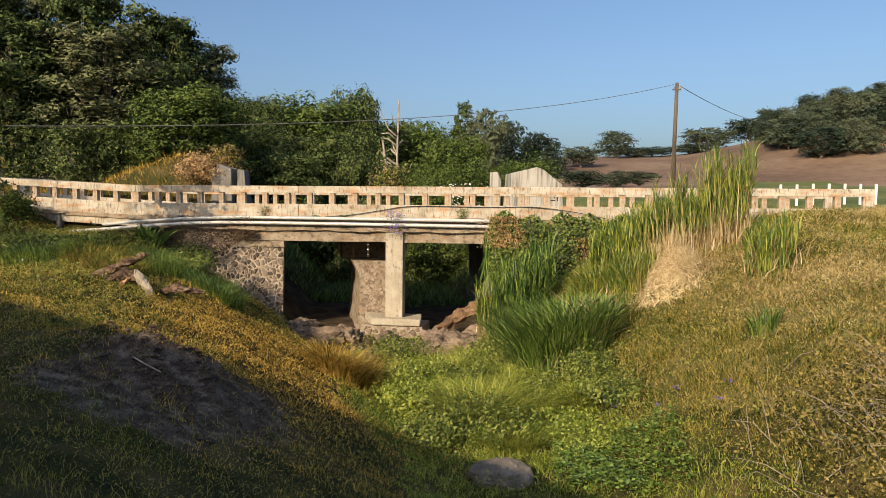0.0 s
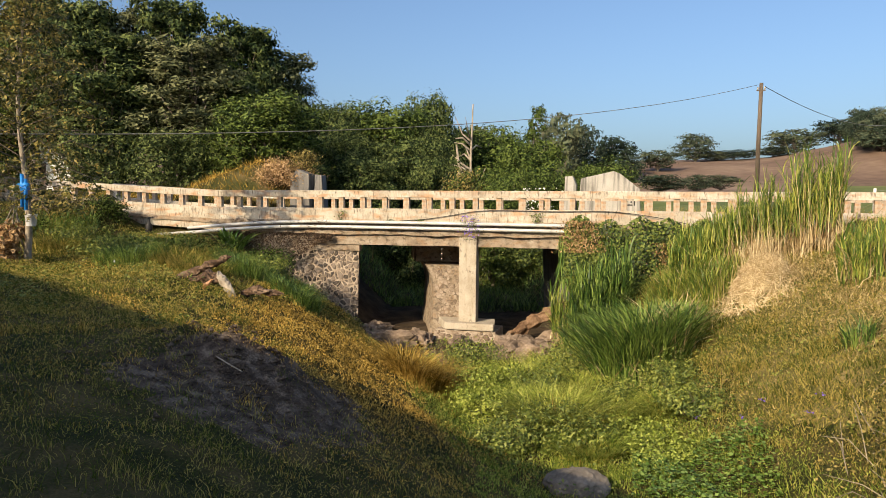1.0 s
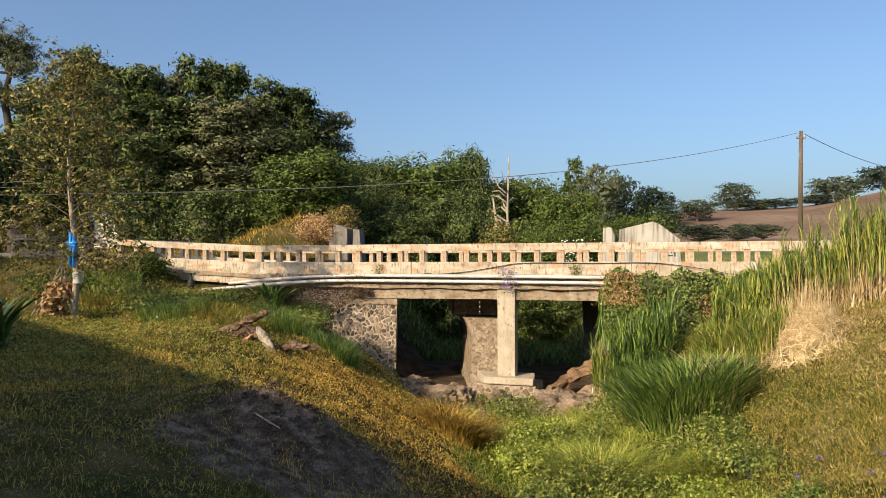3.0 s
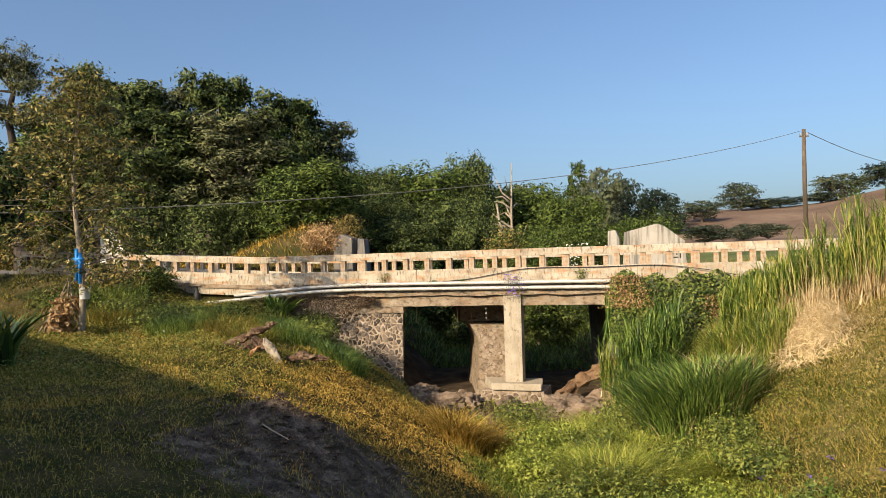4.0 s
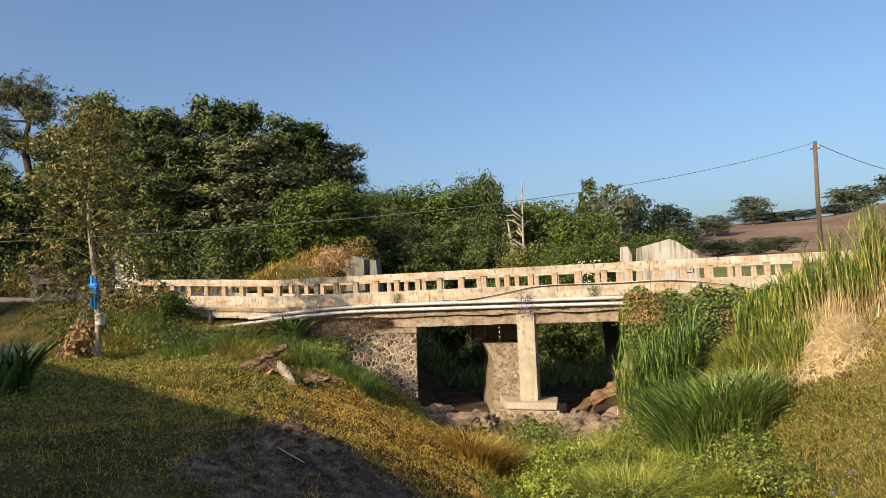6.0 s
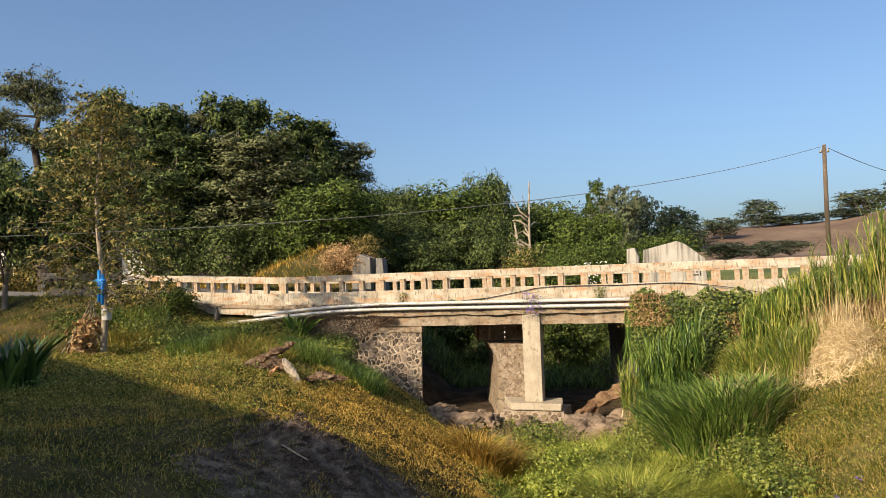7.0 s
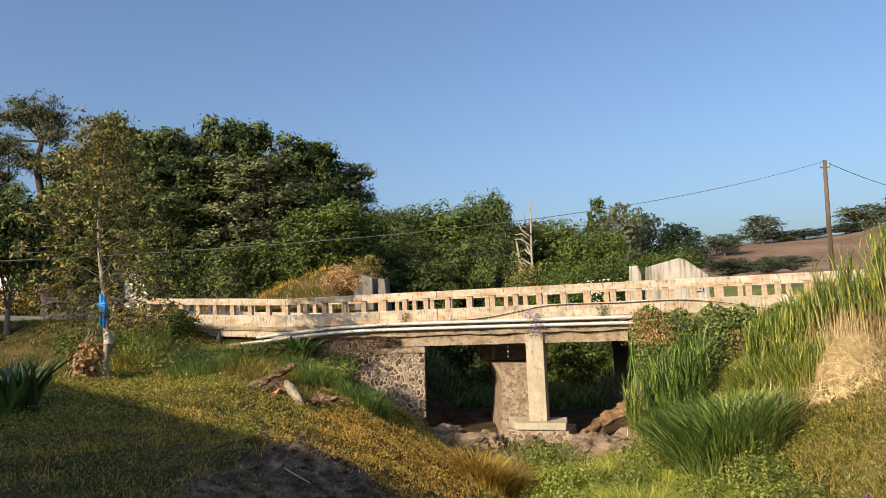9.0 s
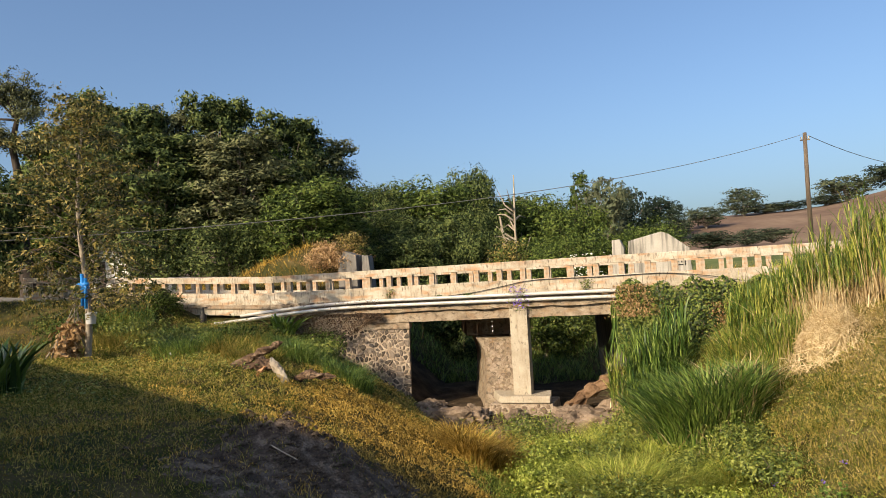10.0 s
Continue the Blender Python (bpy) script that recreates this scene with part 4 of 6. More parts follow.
def young_tree(h, seed, label):
    """A straight pale stem with tiers of thin boughs that rise, then droop at the ends."""
    r = random.Random(seed)
    t = thing("young_tree", (0, 0, 0), label, "tree")
    stem = [Vector((0.10 * math.sin(k * 0.55), 0.06 * math.cos(k * 0.8), h * k / 14 - 0.2)) for k in range(15)]
    trunk = [tube(stem, [0.085 * (1 - 0.9 * k / 14) + 0.010 + (0.05 if k == 0 else 0) for k in range(15)], 10)]
    boughs, tips = [], []
    n = 84
    for k in range(n):
        u = 0.23 + 0.75 * (k + r.uniform(-0.3, 0.3)) / n
        i = min(13, int(u * 14))
        s0 = stem[i].lerp(stem[i + 1], u * 14 - i)
        reach = (0.40 + 1.75 * math.sin(math.pi * min(1.0, 1.18 * (1 - u)) * 0.62)) * r.uniform(0.65, 1.1) * (0.75 if u < 0.3 else 1.0)
        a = k * 2.399 + r.uniform(-0.4, 0.4)
        out = Vector((math.cos(a), math.sin(a), 0))
        climb = reach * (0.75 * u - 0.12) + r.uniform(-0.1, 0.15)
        mid = s0 + out * reach * 0.5 + Vector((0, 0, climb * 0.75 + 0.12))
        end = s0 + out * reach + Vector((0, 0, climb - (0.35 if u < 0.45 else 0.05) * reach * 0.5))
        q = 0.020 * (1 - 0.65 * u)
        boughs.append(tube([s0, mid, end], [q, q * 0.6, 0.005], 5))
        for m in range(9):
            v = 0.30 + 0.70 * (m + r.random()) / 9
            p = s0.lerp(mid, v * 2) if v < 0.5 else mid.lerp(end, v * 2 - 1)
            e = p + Vector((r.gauss(0, 0.22), r.gauss(0, 0.22), r.gauss(0.02, 0.12))) + out * 0.1
            tips.append(e)
            if m % 2:
                boughs.append(tube([p, e], [0.007, 0.003], 3))
    v, f = join_tubes(trunk)
    place("trunk", mesh_from("trunk", v, f, True), M_PALEBARK, t)
    v, f = join_tubes(boughs)
    place("branchwork", mesh_from("branchwork", v, f, True), M_BARK, t)
    v, f = rosettes(tips, 17, 0.115, 0.095, seed + 1)
    place("crown", fast_mesh("crown", v, f), L_YOUNG, t)
    return t


def open_tree(label):
    """A tall tree with dark forked limbs and loose heads of leaves that let the sky through."""
    r = random.Random(77)
    t = thing("tall_tree", (0, 0, 0), label, "tree")
    fork, crook, knee = (-0.6, 0, 5.3), (-0.45, 0.2, 8.2), (-0.1, 0.1, 9.4)
    wood = [tube([(0.4, 0, -0.3), (0.3, 0, 1.5), (0.05, 0, 3.4), fork], [0.46, 0.38, 0.33, 0.30], 10),
            tube([fork, (-1.6, 0.2, 6.4), (-2.0, 0, 7.6), (-2.9, 0.1, 8.8)], [0.21, 0.18, 0.12, 0.04], 7),
            tube([fork, (-0.1, 0.1, 6.6), crook, knee, (-0.6, 0, 10.6), (-0.4, 0, 11.6)], [0.22, 0.20, 0.16, 0.12, 0.07, 0.02], 8)]
    heads = [(-0.5, 11.0, 0.95), (-1.4, 10.7, 0.85), (0.35, 10.5, 0.75), (0.7, 9.6, 0.55), (-1.6, 9.0, 0.75), (-2.7, 9.5, 0.9), (-0.9, 8.5, 0.6), (-2.3, 7.8, 0.7), (0.1, 8.2, 0.6), (1.0, 8.0, 0.6), (-2.9, 6.5, 0.9), (-1.8, 7.0, 0.5), (1.2, 6.6, 0.55)]
    tips = []
    for x, z, q in heads:
        q *= 1.25
        s0 = Vector(knee if z > 9.2 else crook if x > -1.5 else (-1.8, 0.1, 7.0))
        c = Vector((x, r.uniform(-0.6, 0.6), z))
        wood.append(tube([s0, s0.lerp(c, 0.5) + Vector((0, 0, 0.12)), c], [0.07, 0.05, 0.02], 5))
        for _ in range(int(62 * q)):
            e = c + Vector((r.gauss(0, 1), r.gauss(0, 1), r.gauss(0, 0.7))).normalized() * q * r.uniform(0.35, 1.05)
            tips.append(e)
            if r.random() < 0.3:
                wood.append(tube([c, e], [0.02, 0.006], 3))
    v, f = join_tubes(wood)
    place("trunk", mesh_from("trunk", v, f, True), M_DARKBARK, t)
    v, f = rosettes(tips, 42, 0.13, 0.16, 79, 0.42)
    place("crown", fast_mesh("crown", v, f), L_GREY, t)
    return t


near_tree = young_tree(7.1, 31, "slender young tree with pale trunk and sparse olive leaves")
set_first(near_tree, -15.22, 15.32, 1.0, 1.0, 40)
set_first(open_tree("tall open tree with dark forked limbs and thin foliage"), -31.0, 27.3, 1.0, 1.0, 19)
set_first(tree("shade_tree", 4.6, 4.0, 2.0, 14, 16000, 0.16, L_DARK, M_BARK, 33, "dense dark evergreen shrub in deep shade", category="shrub"), -23.9, 19.6, 1.0, 1.15, 0)
set_first(tree("shade_tree", 10.0, 7.5, 1.0, 15, 9000, 0.30, L_DARK, M_BARK, 35, "large dark tree whose shade falls on the railing"), -29.5, 11.0, 1.0, 1.05, 0)
tip = tree("slim_tree", 7.4, 1.7, 2.2, 12, 3500, 0.17, L_MID, M_BARK, 34, "slim pointed green tree above the bushes", trunk_r=0.09)
set_first(tip, -5.8, 44.5, 0.85, (7.35 - float(ground(-5.8, 44.5))) / 7.4, 0)
dead = thing("dead_tree", (-9.6, 42.8, float(ground(-9.6, 42.8)) - 0.2), "bare grey dead tree with broken limbs", "tree")
r = random.Random(8)
tubes = [tube([(0, 0, 0), (0.1, 0, 2.5), (0.05, 0, 5.0), (0.15, 0, 7.4)], [0.13, 0.10, 0.07, 0.035], 8), tube([(-0.5, 0, 0), (-0.7, 0, 2.6), (-0.6, 0, 4.2), (-0.85, 0, 5.6)], [0.15, 0.12, 0.1, 0.05], 8)]
for k in range(34):
    z = r.uniform(1.8, 6.0)
    a = r.uniform(0, 6.28)
    l = r.uniform(0.8, 1.8)
    tubes.append(tube([(0.0, 0, z), (math.cos(a) * l * 0.5, math.sin(a) * l * 0.5, z + 0.3), (math.cos(a) * l, math.sin(a) * l, z + r.uniform(0.2, 1.2))], [0.06, 0.04, 0.01], 5))
v, f = join_tubes(tubes)
place("trunk", mesh_from("trunk", v, f, True), M_PALEBARK, dead)
dead.scale = (1.0, 1.0, (6.7 - float(ground(-9.6, 42.8))) / 7.2)


def shrub(name, x, y, h, w, count, leaf, mat, seed, label, bark=M_BARK, group="", sink=0.05):
    t = tree(name, h, w, 0.05 * h, 14, int(count * 1.7), leaf * 1.15, mat, bark, seed, label, "shrub", group, trunk_r=0.03, flat=0.8, fill=0.5)
    return set_first(t, x, y, 1, 1, seed * 37, sink)


shrub("bush", -5.3, 34.5, -0.9 - float(ground(-5.3, 34.5)), 4.4, 9000, 0.10, L_VINE, 41, "sunlit green bush beyond the bridge opening")
shrub("bush", -9.4, 33.0, 1.5, 2.6, 5000, 0.11, L_DARK, 42, "dark bush on the bank beyond the bridge")
shrub("bush", -8.5, 36.0, 2.7 - float(ground(-8.5, 36.0)), 3.0, 6000, 0.10, L_OLIVE, 43, "reddish dry bush behind the bridge")
shrub("bush", -14.7, 28.6, 1.0, 2.6, 5200, 0.07, L_DRY, 44, "brown dry creeper over the mound")
shrub("bush", -14.0, 29.4, 1.6, 1.6, 3600, 0.08, L_OLIVE, 45, "olive creeper over the mound")
shrub("bush", -4.9, 36.2, 2.9 - float(ground(-4.9, 36.2)), 4.0, 6000, 0.10, L_MID, 46, "green bush with white blossom behind the railing")
shrub("bush", -1.4, 34.6, 2.8 - float(ground(-1.4, 34.6)), 3.0, 4500, 0.10, L_MID, 47, "green bush beside the old wing wall")
shrub("bush", -15.55, 15.15, 1.15, 0.85, 420, 0.13, L_DRY, 48, "withered brown leaves round the young tree's foot")
shrub("bush", -34.5, 29.0, 2.2, 5.0, 6000, 0.13, L_OLIVE, 50, "brownish olive scrub before the white building")
shrub("bush", -18.7, 20.6, 0.7, 2.6, 3500, 0.08, L_OLIVE, 49, "low olive scrub before the railing", sink=0.15)
for k, (x, y, h, w) in enumerate(((-26.5, 32.0, 3.4, 5.0), (-23.0, 33.0, 3.6, 4.6), (-20.5, 34.5, 4.0, 4.6), (-12.0, 34.5, 2.6, 4.0), (-10.5, 37.5, 3.6, 4.4))):
    shrub("undergrowth", x, y, h, w, 6500, 0.13, L_DARK, 180 + k, "dark shaded undergrowth at the wood's edge", group="undergrowth of the wood")

for k, (x, y, h, w) in enumerate(((-12.4, 18.6, 0.42, 2.4), (-16.9, 18.9, 0.42, 2.2), (-10.9, 19.8, 0.42, 1.8), (-14.0, 17.2, 0.40, 2.2), (-18.6, 18.2, 0.5, 2.6), (-10.0, 18.2, 0.42, 1.6), (-17.6, 21.2, 0.5, 1.6))):
    shrub("scrub", x, y, 1.7 * h, w, 2400, 0.07, L_WEED if k % 2 else L_MID, 190 + k, "low leafy green scrub on the bank", group="bank scrub", sink=0.12)

MOUNDS = [(-12.2, 17.9, 0.9), (-13.6, 18.7, 0.8), (-10.8, 18.4, 0.8), (-11.4, 16.4, 0.7), (-12.9, 16.4, 0.9), (-15.0, 18.6, 0.9), (-16.3, 17.8, 0.8), (-17.9, 19.6, 1.0), (-9.9, 17.2, 0.7), (-10.2, 15.6, 0.6), (-8.3, 16.8, 0.6), (-9.0, 18.3, 0.6)]

# blue pipe and bucket on the young tree
tx, ty = -14.90, 15.0
pump = thing("blue_standpipe", (tx, ty, 0), "bright blue plastic standpipe tied to the tree", "pipe")
for k, (dx, z0, z1) in enumerate(((-0.06, 0.36, 1.20), (0.05, 0.28, 1.08))):
    v, f = tube([(dx, 0, z0), (dx, 0, z1)], 0.045, 10)
    place("pipe", mesh_from("pipe", v, f, True), M_BLUE, pump)
v, f = tube([(-0.20, 0, 0.92), (0.14, 0, 0.92)], 0.05, 10)
place("elbow", mesh_from("elbow", v, f, True), M_BLUE, pump)
part("collar", box(-0.13, 0.13, -0.06, 0.06, 0.80, 0.86, 0.01), M_BLUE, pump)
bm = bmesh.new()
prev = None
for rad, z in ((0.0, 0.0), (0.105, 0.0), (0.115, 0.02), (0.14, 0.27), (0.15, 0.275), (0.15, 0.30), (0.135, 0.30), (0.125, 0.25), (0.10, 0.04), (0.0, 0.03)):
    ring = [bm.verts.new((rad * math.cos(a * math.pi / 10), rad * math.sin(a * math.pi / 10), z)) for a in range(20)] if rad else [bm.verts.new((0, 0, z))]
    if prev:
        for k in range(20):
            l = (k + 1) % 20
            if len(prev) == 1:
                bm.faces.new((prev[0], ring[l], ring[k]))
            elif len(ring) == 1:
                bm.faces.new((prev[k], prev[l], ring[0]))
            else:
                bm.faces.new((prev[k], prev[l], ring[l], ring[k]))
    prev = ring
bmesh.ops.recalc_face_normals(bm, faces=bm.faces[:])
bucket = thing("bucket", (tx + 0.22, ty - 0.02, -0.12), "white plastic bucket hanging on the standpipe", "bucket")
part("body", bm, M_BUCKET, bucket, smooth_shade=True)
v, f = tube([(-0.15, 0, 0.29), (-0.12, 0, 0.40), (0, 0, 0.46), (0.12, 0, 0.40), (0.15, 0, 0.29)], 0.006, 5)
place("handle", mesh_from("handle", v, f, True), M_BLACK, bucket)
# dead limbs leaning against the trunk
r = random.Random(21)
for k in range(7):
    bx, by = -15.6 + r.uniform(-1.0, 0.8), 15.3 + r.uniform(-0.4, 0.3)
    bz = float(ground(bx, by))
    v, f = tube([(bx, by, bz - 0.05), (bx + (-15.5 - bx) * 0.6 + r.uniform(-0.1, 0.1), by, bz + 0.7), (-15.5 + r.uniform(-0.15, 0.1), 15.4, bz + r.uniform(1.1, 1.7))], [0.03, 0.022, 0.01], 6)
    tagged(place("dead_branch", mesh_from("dead_branch", v, f, True), M_PALEBARK), "bare grey branch leaning on the young tree", "branch", "branches at the tree")

# valve on the bank by the pipes
vx, vy = -16.2, 21.6
vz = float(ground(vx, vy))
valve = thing("valve", (vx, vy, vz), "dark iron pipe valve with a handwheel", "valve")
v, f = tube([(0, 0, -0.1), (0, 0, 0.35), (0, 0, 0.42), (0, 0, 0.62)], [0.10, 0.12, 0.05, 0.03], 10)
place("body", mesh_from("body", v, f, True), M_BLACK, valve)
v, f = tube([(0.13 * math.cos(a * math.pi / 8), 0.13 * math.sin(a * math.pi / 8), 0.62) for a in range(17)], 0.015, 6)
place("handwheel", mesh_from("handwheel", v, f, True), M_BLACK, valve)

# ---- logs, rocks, mud ----


def log(points, radii, mat, label, seed, group=""):
    """A rough broken log: knotty sides, splintered ends."""
    radii = [0.8 * q for q in radii]
    r = random.Random(seed)
    pts, rad = [], []
    for i in range(len(points) - 1):
        for k in range(5):
            u = k / 5
            pts.append(Vector(points[i]).lerp(Vector(points[i + 1]), u))
            rad.append((radii[i] * (1 - u) + radii[i + 1] * u) * r.uniform(0.82, 1.15))
    pts.append(Vector(points[-1]))
    rad.append(radii[-1] * 0.6)
    rad[0] *= 0.7
    sides = 12
    v, f = tube(pts, rad, sides)
    way = (pts[-1] - pts[0]).normalized()
    big = max(radii)
    for i, p in enumerate(v):
        p += Vector((noise.noise(p * 7), noise.noise(p * 7 + Vector((3, 0, 0))), noise.noise(p * 7 + Vector((0, 7, 0))))) * big * 0.6
        p += Vector((noise.noise(p * 19), noise.noise(p * 19 + Vector((5, 0, 0))), noise.noise(p * 19 + Vector((0, 2, 0))))) * big * 0.45
        if i < sides:
            p -= way * r.uniform(0, 1.3) * big
        if i >= len(v) - sides:
            p += way * r.uniform(0, 1.8) * big
    return tagged(place("log", mesh_from("log", v, f), mat), label, "log", group)


def gz(x, y, up=0.0):
    return (x, y, float(ground(x, y)) + up)


log([(-9.75, 13.95, -1.18), (-9.35, 14.0, -1.02), (-9.05, 14.05, -0.88), (-8.62, 14.1, -0.70)], [0.10, 0.11, 0.11, 0.07], M_DEADWOOD, "broken dark dead log on the grassy bank", 1, "logs on the bank")
log([(-9.3, 13.9, -1.22), (-8.95, 13.9, -1.12), (-8.65, 13.85, -1.20)], [0.13, 0.16, 0.10], M_DEADWOOD, "short reddish rotten log on the bank", 2, "logs on the bank")
log([(-8.68, 13.9, -1.08), (-8.45, 13.8, -1.22), (-8.2, 13.6, -1.42)], [0.10, 0.12, 0.10], M_PALEBARK, "pale stripped log on the bank", 3, "logs on the bank")
log([(-8.95, 13.7, -1.40), (-8.88, 13.7, -1.27), (-8.80, 13.72, -1.22)], [0.09, 0.08, 0.05], M_RAWWOOD, "orange freshly split wood piece on the bank", 4, "logs on the bank")
log([(-8.12, 14.0, -1.45), (-7.75, 14.0, -1.36), (-7.4, 14.1, -1.46)], [0.08, 0.11, 0.07], M_DEADWOOD, "low weathered brown log in the grass", 5, "logs on the bank")
log([gz(-5.11, 8.11, 0.10), gz(-4.9, 8.05, 0.10), gz(-4.69, 8.0, 0.10)], [0.012, 0.012, 0.010], M_PALEBARK, "thin pale stick on the mud", 6)
stump = thing("root_stump", gz(-4.85, 18.7, -0.1), "gnarled brown root stump in the stream bed", "stump")
r = random.Random(4)
tubes = []
for k in range(11):
    a, l = r.uniform(0, 6.28), r.uniform(0.25, 0.6)
    tubes.append(tube([(0, 0, 0.12), (math.cos(a) * l * 0.5, math.sin(a) * l * 0.5, r.uniform(0.2, 0.4)), (math.cos(a) * l, math.sin(a) * l, r.uniform(0.0, 0.65))], [0.14, 0.10, 0.03], 7))
v, f = join_tubes(tubes)
place("root_mass", mesh_from("root_mass", v, f, True), M_DIRT, stump)
v, f = tube([(-0.7, -0.3, -0.1), (-0.75, -0.3, 0.3), (-0.6, -0.25, 0.5)], [0.16, 0.15, 0.08], 9)
place("snag", mesh_from("snag", v, f, True), M_DIRT, stump)
ROCKS = [(-7.15, 21.1, 1.0, 0.5, 0.42), (-6.55, 21.8, 0.8, 0.5, 0.40), (-7.9, 21.0, 0.5, 0.4, 0.3), (-3.0, 21.5, 0.9, 0.6, 0.42), (-2.3, 20.9, 0.7, 0.5, 0.36), (-3.6, 20.5, 0.5, 0.4, 0.3), (-5.0, 21.3, 0.6, 0.4, 0.25), (-8.2, 22.9, 0.6, 0.5, 0.3), (-7.3, 21.3, 0.75, 0.4, 0.30), (-6.4, 21.6, 0.8, 0.45, 0.36), (-6.9, 20.7, 0.55, 0.35, 0.30), (-3.4, 21.2, 0.75, 0.6, 0.42), (-2.7, 20.6, 0.7, 0.5, 0.34), (-3.7, 22.3, 0.4, 0.3, 0.25), (-2.2, 19.9, 0.4, 0.3, 0.2), (-5.6, 20.2, 0.35, 0.3, 0.2), (-7.9, 22.0, 0.4, 0.3, 0.2), (-2.4, 22.6, 0.6, 0.4, 0.35)]
for k, (x, y, a, b, c) in enumerate(ROCKS):
    ob = place("rock", rock_mesh("rock", (a * 0.72, b * 0.72, c * 0.8), k + 1, 4, 0.42, False), M_ROCK)
    ob.location = gz(x, y, c * 0.2)
    ob.rotation_euler.z = k * 1.3
    tagged(ob, "reddish brown rock beside the bridge footing", "rock", "rocks at the pier")
ob = place("boulder", rock_mesh("boulder", (0.46, 0.38, 0.26), 21, 4, 0.14, False), M_GREYROCK)
ob.location = gz(-0.72, 10.9, 0.10)
tagged(ob, "smooth grey boulder at the edge of the shade", "rock")
ob = place("boulder", rock_mesh("boulder", (0.20, 0.18, 0.16), 22, 2, 0.2), M_GREYROCK)
ob.location = gz(0.31, 13.0, 0.12)
tagged(ob, "small grey stone half sunk in grass", "rock")
# slanting bank of bare earth under the right span
ridge = log([(-3.95, 22.5, -3.75), (-3.4, 22.7, -3.40), (-2.8, 22.9, -3.02), (-2.1, 23.1, -2.62)], [0.15, 0.21, 0.23, 0.20], M_EARTH, "slanting ridge of orange bare earth under the span", 9)
ridge.name = "earth_bank"
tagged(ridge, "slanting ridge of orange bare earth under the span", "earth", kind="structure")
# clods on the mud heap
r = random.Random(15)
PEBBLES = [rock_mesh("stone", (0.16, 0.12, 0.09), 90 + k, 2, 0.35) for k in range(4)]
for k in range(46):
    x, y = r.uniform(-8.6, -1.6), r.gauss(21.0, 0.8)
    if -6.2 < x < -4.0 and y > 21.6:
        continue
    q = r.uniform(0.5, 1.5)
    ob = place("loose_stone", PEBBLES[k % 4], M_ROCK)
    ob.matrix_world = pose(x, y, float(ground(x, y)) + 0.03 * q, r.uniform(-20, 20), 0, r.uniform(0, 360)) @ Matrix.Diagonal((q, q, q, 1))
    tagged(ob, "small brown stone lying in the stream bed", "stone", "loose stream stones")
v_all, f_all = [], []
r = random.Random(12)
for k in range(2600):
    x, y = -4.8 + r.gauss(0, 0.75), 8.3 + r.gauss(0, 0.8)
    z = float(ground(x, y))
    s = r.uniform(0.010, 0.030) * (2.2 if k % 9 == 0 else 1)
    o = len(v_all)
    for dx, dy, dz in ((1, 0, 0), (-1, 0, 0), (0, 1, 0), (0, -1, 0), (0, 0, 0.8), (0, 0, -0.8)):
        v_all.append((x + dx * s * r.uniform(0.6, 1.3), y + dy * s * r.uniform(0.6, 1.3), z + 0.01 + dz * s * r.uniform(0.6, 1.2)))
    f_all += [(o + a, o + b, o + c) for a, b, c in ((0, 2, 4), (2, 1, 4), (1, 3, 4), (3, 0, 4), (2, 0, 5), (1, 2, 5), (3, 1, 5), (0, 3, 5))]
tagged(place("mud_clods", mesh_from("mud_clods", v_all, f_all), M_MUD), "crumbled clods of grey mud on the heap", "mud", kind="stuff")
bm = bmesh.new()
for i in range(28):
    for j in range(8):
        a, c = 2 * math.pi * i / 28, 2 * math.pi * j / 8
        q = 0.50 + 0.055 * math.cos(c)
        bm.verts.new((q * math.cos(a), 0.085 * math.sin(c), q * math.sin(a)))
bm.verts.ensure_lookup_table()
for i in range(28):
    for j in range(8):
        k, l = (i + 1) % 28, (j + 1) % 8
        bm.faces.new((bm.verts[i * 8 + j], bm.verts[k * 8 + j], bm.verts[k * 8 + l], bm.verts[i * 8 + l]))
bmesh.ops.recalc_face_normals(bm, faces=bm.faces[:])
tyre = part("tyre", bm, M_BLACK, smooth_shade=True)
tyre.matrix_world = pose(-6.35, 4.3, -1.28, -30, 0, 52)
tagged(tyre, "old black tyre leaning in the shaded grass", "tyre")

# ---- reeds, clumps and vines ----


def clump(name, x, y, radius, n, h0, h1, width, lean, droop, mat, seed, label, category="grass", steps=5, group="", squash=1.0, dead=None, level=0.0):
    r = np.random.default_rng(seed)
    a, q = r.uniform(0, 2 * np.pi, n), radius * np.sqrt(r.uniform(0, 1, n))
    px, py = q * np.cos(a), q * np.sin(a) * squash
    t = thing(name, gz(x, y), label, category, group)
    base = np.stack([px, py, ground(x + px, y + py) - float(ground(x, y)) - 0.03], 1)
    tall = r.uniform(h0, h1, n) * (1 - 0.3 * level * (q / radius) ** 2) - level * base[:, 2]
    v, f = blades(base, np.maximum(tall, 0.4 * h0), width * r.uniform(0.6, 1.3, n), lean * r.uniform(0.2, 1.3, n), seed, steps, droop, a + r.normal(0, 0.8, n))
    tagged(place("foliage", fast_mesh("foliage", v, f), mat, t), kind="stuff")
    if dead:
        k = n // 4
        v, f = blades(base[:k], r.uniform(h0 * 0.4, h1 * 0.75, k), width * 0.8 * r.uniform(0.6, 1.3, k), lean * r.uniform(0.5, 1.8, k), seed + 1, 3, 0.25)
        tagged(place("straw_skirt", fast_mesh("straw_skirt", v, f), dead, t, "dry straw-coloured stalks"), kind="stuff")
    return t


